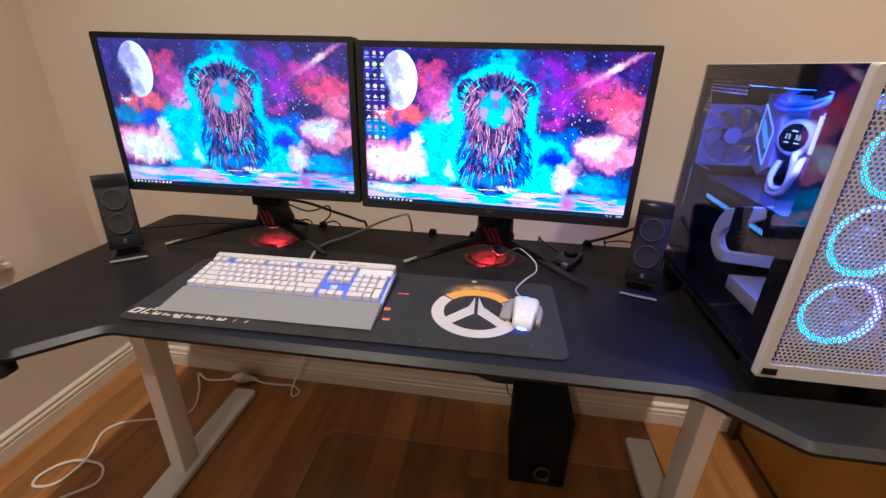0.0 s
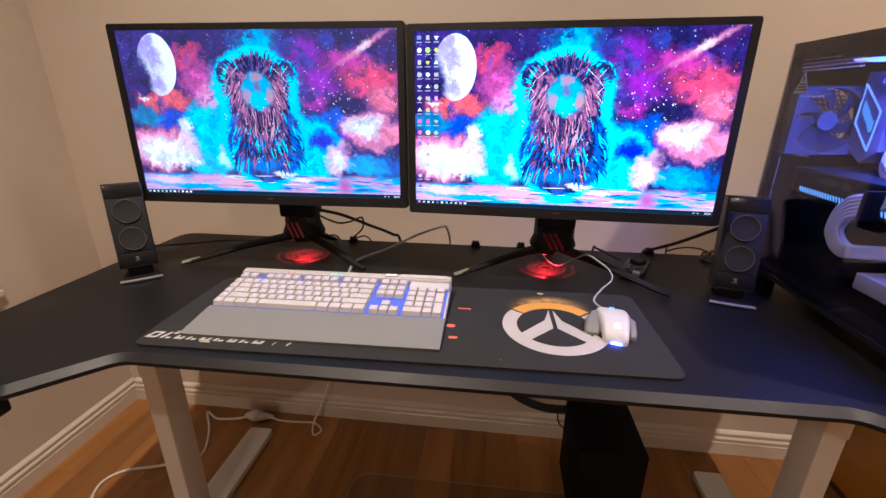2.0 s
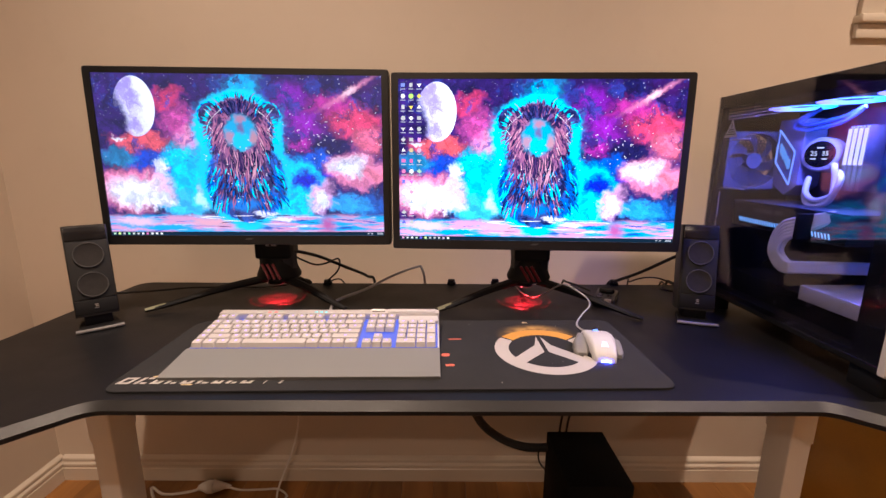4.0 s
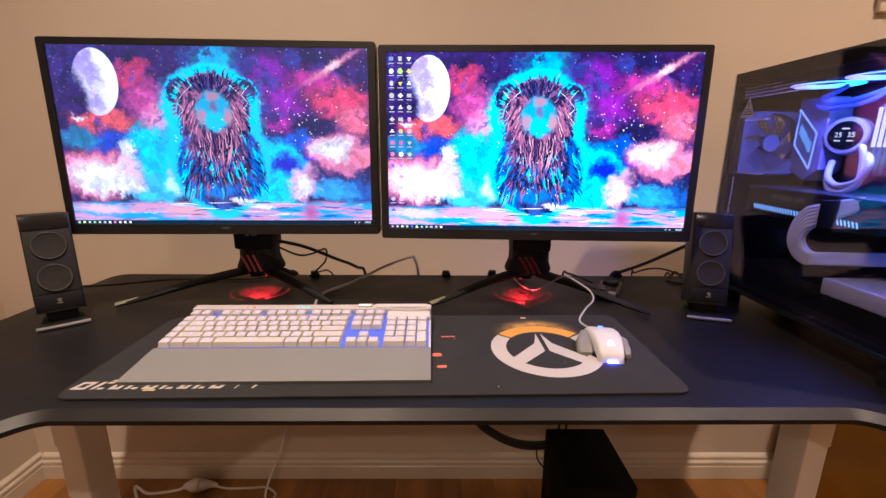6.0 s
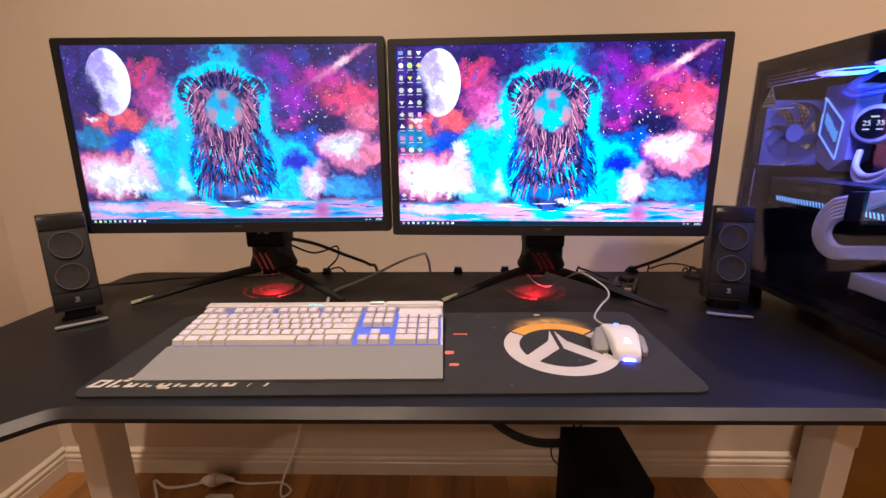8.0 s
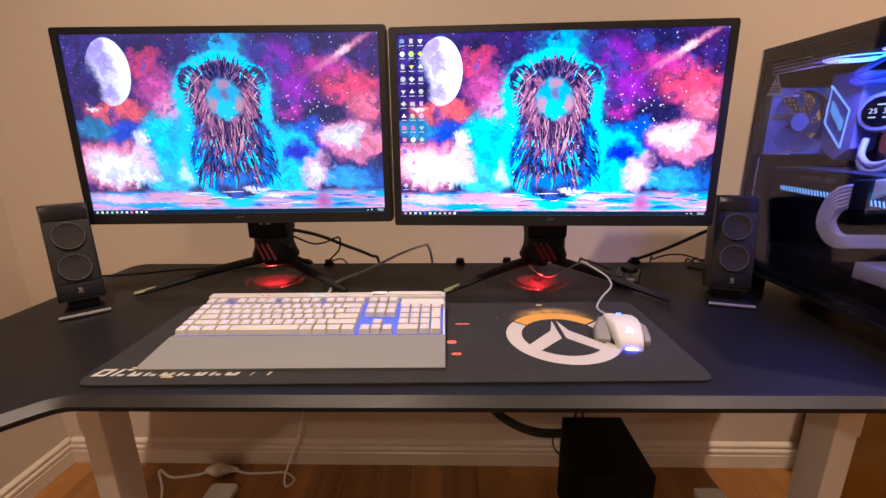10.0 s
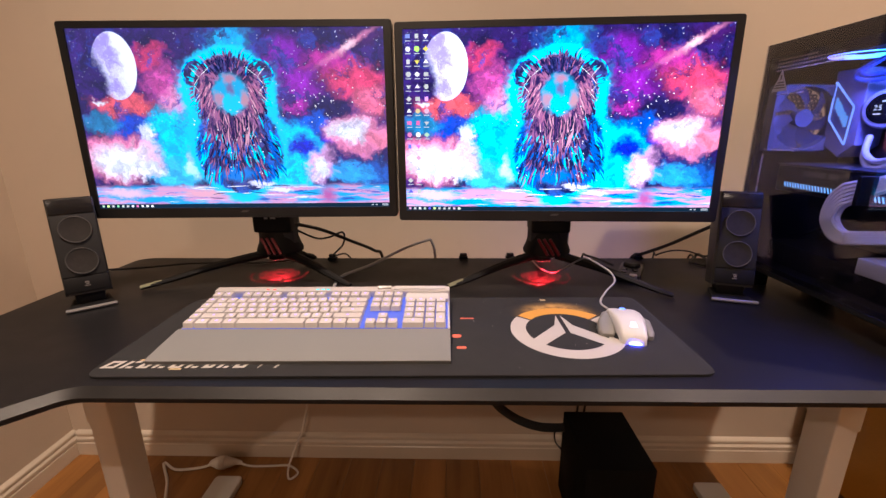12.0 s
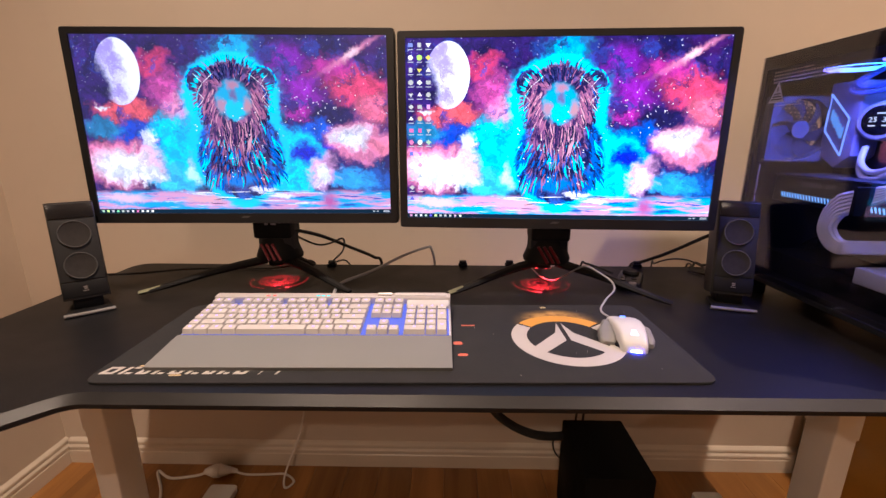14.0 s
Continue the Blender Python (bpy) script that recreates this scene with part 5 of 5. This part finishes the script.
def ring_light(name, power):
    """Blue turning to cyan and violet round the ring."""
    g = G(name)
    s = g.node("ShaderNodeSeparateXYZ", {0: g.coord()}).outputs
    ang = g.math("ARCTAN2", s[1], s[0])
    k = g.ramp(g.math("SINE", g.math("ADD", ang, 0.8)), -1, 1, 0, 1, "LINEAR")
    col = g.mix(k, (0.02, 0.40, 1.0), (0.12, 0.10, 1.0))
    e = g.node("ShaderNodeEmission", {"Color": col, "Strength": power})
    g.t.links.new(e.outputs[0], g.out.inputs[0])
    return g.m


RINGS, TOPRINGS = ring_light("front_ring_light", 11.0), ring_light("top_ring_light", 11.0)
fan((FC[0], PY1 - 0.022, FC[1]), (0, -1, 0), 0.063, None, pc, CASEGREY, "rear_fan")
for z in (0.898, 1.015, 1.132):
    fan((0.533, PY0 + 0.028, z), (0, -1, 0), 0.0555, RINGS, pc, FANGREY, "front_fan", "fan with a glowing blue ring")
# front: white frame and perforated sheet
bm = B()
fo = rounded(rect(PX0, PX1, PZ0, PZ1), 0.006, 3)
fi = rounded(rect(PX0 + 0.016, PX1 - 0.016, PZ0 + 0.026, PZ1 - 0.020), 0.002, 3)
rows = [[bm.verts.new((x, y, z)) for x, z in pts] for pts, y in ((fo, PY0 + 0.012), (fo, PY0 + 0.002), ([(x + (0.0015 if x < 0.55 else -0.0015), z + (0.0015 if z < 1 else -0.0015)) for x, z in fo], PY0), (fi, PY0), (fi, PY0 + 0.006), (fi, PY0 + 0.012))]
k = len(fo)
for a, b in zip(rows, rows[1:] + rows[:1]):
    for i in range(k):
        bm.faces.new((a[i], a[(i + 1) % k], b[(i + 1) % k], b[i]))
part("front_frame", bm, CASEWHITE, pc, "white front frame")
part("badge", box(B(), PX0 + 0.008, PX0 + 0.030, PY0 - 0.0015, PY0 + 0.001, PZ0 + 0.007, PZ0 + 0.019, 0.0006), MATTE, pc, "small dark square badge")


def perforated(x0, x1, z0, z1, y, pitch, hole, material, parent, name):
    """A sheet with round holes in a honeycomb."""
    vs, fs = [], []
    rowh, a = pitch * math.sqrt(3) / 2, pitch / math.sqrt(3)
    for j in range(int((z1 - z0) / rowh)):
        for i in range(int((x1 - x0) / pitch)):
            cx, cz = x0 + pitch * (i + 0.5 + (0.5 if j % 2 else 0)), z0 + rowh * (j + 0.5)
            if cx > x1 - pitch * 0.4:
                continue
            b = len(vs)
            for s in range(6):
                w = math.pi / 6 + s * math.pi / 3
                vs.append((cx + a * math.cos(w), y, cz + a * math.sin(w)))
                vs.append((cx + hole * math.cos(w), y, cz + hole * math.sin(w)))
                vs.append((cx + hole * math.cos(w), y + 0.0012, cz + hole * math.sin(w)))
            for s in range(6):
                p, q = b + 3 * s, b + 3 * ((s + 1) % 6)
                fs.append((p, q, q + 1, p + 1))
                fs.append((p + 1, q + 1, q + 2, p + 2))
    me = bpy.data.meshes.new(name)
    me.from_pydata(vs, [], fs)
    me.materials.append(material)
    ob = new(name, me)
    ob.parent = parent
    return ob


tagged(perforated(PX0 + 0.0165, PX1 - 0.0165, PZ0 + 0.0265, PZ1 - 0.0205, PY0 + 0.0012, 0.0072, 0.00265, CASEWHITE, pc, "mesh_grille"), "white honeycomb perforated sheet", kind="stuff")
# glass side with a black printed border
GZ0 = PZ0 + 0.012
glass = part("glass_panel", box(B(), PX0, PX0 + 0.003, PY0 + 0.013, PY1, GZ0, PZ1 - 0.001, 0.0008, 1), GLASS, pc, "smoky glass side panel")
bm = B()
gx0, gx1 = PX0 + 0.0035, PX0 + 0.0050
for y0, y1, z0, z1 in ((PY0 + 0.013, PY1, PZ1 - 0.027, PZ1 - 0.001), (PY0 + 0.013, PY0 + 0.060, GZ0, PZ1 - 0.027), (PY1 - 0.012, PY1, GZ0, PZ1 - 0.027), (PY0 + 0.060, PY1 - 0.012, GZ0, GZ0 + 0.010)):
    box(bm, gx0, gx1, y0, y1, z0, z1)
part("glass_border", bm, MATTE, pc, "black printed border behind the glass")

# inside: board, cooler, cards, cords
part("motherboard", box(B(), 0.622, 0.630, 0.80, 1.085, 0.885, 1.200, 0.001), BOARD, pc, "dark circuit board")
bm = prism(B(), [(1.018, 1.045), (1.052, 1.020), (1.094, 1.045), (1.094, 1.190), (1.030, 1.190), (1.018, 1.170)], 0, 0.05, 0.003)
io = part("board_shroud", bm, mat("lilac_armour", (0.30, 0.29, 0.44), 0.4, var=0.1), pc, "pale armour cover on the circuit board", Matrix(((0, 0, 1, 0.572), (1, 0, 0, 0), (0, 1, 0, 0), (0, 0, 0, 1))))
bm = B()
P4 = [(1.088, 1.168), (1.088, 1.095), (1.040, 1.045), (1.036, 1.118)]
for a, b in zip(P4, P4[1:] + P4[:1]):
    rod(bm, (*a, -0.001), (*b, -0.001), 0.0016, None, 6)
part("light_frame", bm, LED_VIOLET, io, "glowing outline")
bm = B()
for i in range(6):
    t = (i + 0.8) / 7
    y, z = 1.082 - 0.040 * t, 1.133 - 0.050 * t
    w = 0.0025 + 0.0015 * ((i * 7) % 3) / 2
    box(bm, y - w, y + w, z - 0.012, z + 0.010, -0.0012, -0.0002)
part("lit_bars", bm, glow("lit_bars", (0.15, 0.4, 1.0), 1.3), io)
# pump with a round display
DC = Vector((0.584, 0.985, 1.112))
da = Vector((-0.9, -0.42, 0.05)).normalized()
pump = part("cooler_pump", lathe(B(), [(0.030, -0.045), (0.036, -0.040), (0.036, -0.004), (0.033, 0.0), (0.028, 0.001)], DC, da, 36), WHITEPL, pc, "white round cooler pump")
part("display", lathe(B(), [(0.0275, 0.0008), (0.0275, 0.002), (0.026, 0.0025)], DC, da, 36), GLOSSY, pump, "round black display")
for txt, dx in (("25", -0.010), ("35", 0.010)):
    cu = bpy.data.curves.new("digits", "FONT")
    cu.body, cu.size, cu.align_x, cu.align_y = txt, 0.013, "CENTER", "CENTER"
    tmp = bpy.data.objects.new("digits", cu)
    scene.collection.objects.link(tmp)
    dg = bpy.context.evaluated_depsgraph_get()
    me = bpy.data.meshes.new_from_object(tmp.evaluated_get(dg))
    bpy.data.objects.remove(tmp)
    me.materials.clear()
    me.materials.append(LED_TINT)
    ob = new("digits", me)
    ob.parent = pump
    up = Vector((0, 0, 1))
    xx = up.cross(da).normalized()
    yy = da.cross(xx)
    ob.matrix_basis = Matrix.Translation(DC + da * 0.0032 + xx * dx + yy * 0.001) @ Matrix((xx, yy, da)).transposed().to_4x4()
bm = B()
xx = Vector((0, 0, 1)).cross(da).normalized()
yy = da.cross(xx)
for dx, dy, w, h in ((0, 0.013, 0.006, 0.0012), (-0.010, -0.010, 0.005, 0.001), (0.010, -0.010, 0.005, 0.001)):
    bm.faces.new([bm.verts.new(DC + da * 0.0032 + xx * (dx + sx * w) + yy * (dy + sy * h)) for sx, sy in ((-1, -1), (1, -1), (1, 1), (-1, 1))])
part("display_bars", bm, LED_TINT, pump)
for s in (0.0, 0.013):
    part("coolant_tube", sweep(B(), [(0.592 - s, 0.945, 1.076 + s), (0.566 - s, 0.912, 1.074 + s), (0.550, 0.890 + s, 1.060), (0.548, 0.903, 1.030 - s * 0.6), (0.552, 0.945, 1.018 - s), (0.562, 0.980, 1.034 - s), (0.578, 0.995, 1.062)], 0.0056, 10), TUBEWHITE, pc, "white sleeved coolant tube")
# Cords: the blue of the case lights is put into their sleeving.
for s in (0.0, 0.010):
    part("power_lead", sweep(B(), [(0.575, 0.99, 1.205), (0.56, 1.02 - s, 1.188), (0.555, 1.028 - s, 1.170 + s), (0.565, 1.00, 1.163 + s), (0.58, 0.94, 1.175 + s), (0.58, 0.90, 1.20)], 0.0042, 10), mat("blue_lit_sleeving", (0.10, 0.17, 0.48), 0.5, var=0.1), pc, "sleeved cord bundle with blue case light put in its colour")
for i in range(4):
    y = 0.925 - i * 0.011
    st = part("memory_stick", box(B(), 0.585, 0.622, y - 0.0035, y + 0.0035, 1.04, 1.165, 0.001), CASEGREY, pc, "grey memory stick")
    part("light_bar", box(B(), 0.5815, 0.5848, y - 0.003, y + 0.003, 1.090, 1.160, 0.001), LED_ICE, st, "bright light bar")
# radiator with three lit fans under the top
part("radiator", box(B(), 0.475, 0.605, 0.70, 1.06, 1.232, 1.243, 0.002), CASEDARK, pc)
for y in (0.998, 0.880, 0.762):
    fan((0.540, y, 1.219), (0, 0, -1), 0.0565, TOPRINGS, pc, CASEDARK, "top_fan", "fan with a bright blue ring")
# graphics card
gpu = part("graphics_card", box(B(), 0.492, 0.622, 0.795, 1.095, 0.948, 1.002, 0.003), MATTE, pc, "dark graphics card with a light strip")
part("backplate", box(B(), 0.490, 0.622, 0.790, 1.097, 1.0025, 1.006, 0.001), CASEDARK, gpu)
bm = B()
for i in range(34):
    y = 1.070 - i * 0.0072
    vs = [bm.verts.new((0.4912, y + a, z)) for a, z in ((0.0, 0.969 - i * 0.0001), (-0.0036, 0.969 - i * 0.0001), (-0.0076, 0.959 - i * 0.0001), (-0.004, 0.959 - i * 0.0001))]
    bm.faces.new(vs)
tagged(part("light_strip", bm, LED_STRIP, gpu, "hatched violet-blue light strip"), kind="stuff")
bm = B()
for i, w in enumerate((0.006, 0.005, 0.005, 0.006, 0.006, 0.005, 0.005, 0.0, 0.006, 0.005, 0.006)):
    y = 1.022 - i * 0.0075
    if w:
        bm.faces.new([bm.verts.new((0.4912, y + a, z)) for a, z in ((0, 0.984), (-w, 0.984), (-w, 0.994), (0, 0.994))])
tagged(part("printed_bars", bm, RIM, gpu, "grey printed bars"), kind="stuff")
# white power cords bent from the card down to the shroud
for i in range(6):
    for j in range(2):
        d = (i - 2.5) * 0.0056
        x = 0.4535 + j * 0.008
        pts = []
        for t in range(11):
            a = radians(75 - 185 * t / 10)
            R = 0.034 + d * (1 - 0.05 * t)
            pts.append((x + 0.008 * abs(t - 5) / 5, 0.872 + R * math.cos(a) * 0.95, 0.932 + R * math.sin(a) * 1.15))
        pts = [(0.500, pts[0][1] - 0.050, 1.000 + d * 0.4)] + pts + [(x + 0.045, pts[-1][1] - 0.014, pts[-1][2] + 0.003), (x + 0.095, pts[-1][1] - 0.032, pts[-1][2] + 0.006), (x + 0.150, pts[-1][1] - 0.040, pts[-1][2] + 0.006)]
        part("power_cord", sweep(B(), pts, 0.0041, 6, 5), TUBEWHITE, gpu, "white sleeved power cord")
part("cord_comb", box(B(), 0.450, 0.478, 0.852, 0.860, 0.952, 1.000, 0.001), MATTE, gpu, "black cable comb")
# shroud at the bottom front
part("bottom_shroud", box(B(), 0.466, 0.625, 0.68, 0.842, 0.838, 0.866, 0.002), CASEWHITE, pc, "white shelf at the bottom")
part("shroud_skirt", box(B(), 0.500, 0.625, 0.68, 1.09, PZ0 + 0.012, 0.837), MATTE, pc)
# warning sticker, slots and perforations at the back edge
bm = B()
bm.faces.new([bm.verts.new((0.4455, y, z)) for y, z in ((1.094, 1.150), (1.050, 1.150), (1.072, 1.192))])
stk = part("warning_sticker", bm, mat("pale_sticker", (0.62, 0.60, 0.70), 0.6, var=0.05), pc, "pale triangular warning sticker")
bm = B()
for z, w in ((1.156, 0.015), (1.161, 0.012), (1.166, 0.009)):
    bm.faces.new([bm.verts.new((0.4452, 1.072 + s * w, z + h)) for s, h in ((-1, 0), (1, 0), (1, 0.0022), (-1, 0.0022))])
box(bm, 0.4450, 0.4453, 1.0708, 1.0732, 1.172, 1.182)
part("sticker_bars", bm, MATTE, stk)
# Solid squares; the lit wall seen through the holes is put in their colour.
PERF = mat("lit_slots_and_cover", (0.62, 0.52, 0.42), 0.4, metal=0.3)
bm = B()
for i in range(24):
    for j in range(4):
        if not (i > 14 and j == 3):
            y, z = 1.098 - i * 0.0066, 1.192 + j * 0.0066
            box(bm, 0.4535, 0.4545, y - 0.0014, y + 0.0014, z - 0.0014, z + 0.0014)
for i in range(10):
    box(bm, 0.4535, 0.4545, 1.086 - i * 0.0075, 1.090 - i * 0.0075, 1.1435, 1.1465)
    box(bm, 0.4535, 0.4545, 1.090 - i * 0.0085, 1.0945 - i * 0.0085, 1.0335, 1.0365)
for i in range(17):
    box(bm, 0.4535, 0.4545, 1.0965, 1.0995, 1.050 + i * 0.0055, 1.0535 + i * 0.0055)
tagged(part("perforation", bm, PERF, pc, "rows of small pale squares toned like the lit wall seen through slots"), kind="stuff")
bm = B()
box(bm, 0.4535, 0.4555, 1.0955, 1.0990, 0.962, 1.024, 0.0005)
box(bm, 0.4535, 0.4555, 1.0955, 1.0990, 0.925, 0.956, 0.0005)
part("slot_cover", bm, PERF, pc, "pale vertical slot cover")
lamp("case_light", "AREA", look((0.54, 0.875, 1.205), (0.535, 0.875, 0.9)), 4.2, (0.15, 0.17, 1.0), 0.10)

# ---- floorboards ----
rb = random.Random(11)
PW, PZT = 0.108, -0.0
BOARDS = {}


def board(length):
    if length not in BOARDS:
        BOARDS[length] = finish("plank", box(B(), -PW / 2 + 0.0002, PW / 2 - 0.0002, -length / 2 + 0.0002, length / 2 - 0.0002, -0.0118, 0.0, 0.0006, 1), FLOORWOOD, 40)
    return BOARDS[length]


x = XL + PW / 2
while x < 1.9:
    y, first = -1.2, rb.choice((0.4, 0.7, 1.0))
    while y < YB:
        length = min(first or rb.choice((0.9, 1.2, 1.5)), round(YB - y, 3))
        first = 0
        if YB - y - length < 0.25:
            length = round(YB - y, 3)
        if length < 0.01:
            break
        ob = new("plank", board(length))
        ob.parent = floor
        ob.location = (x, y + length / 2, PZT)
        y += length
    x += PW
# the rest of the floor, out of sight
far = box(B(), XL, XR, YF, -1.2, -0.0118, -0.001)
box(far, 1.94, XR, -1.2, YB, -0.0118, -0.001)
part("plain_boards", far, FLOORWOOD, floor)
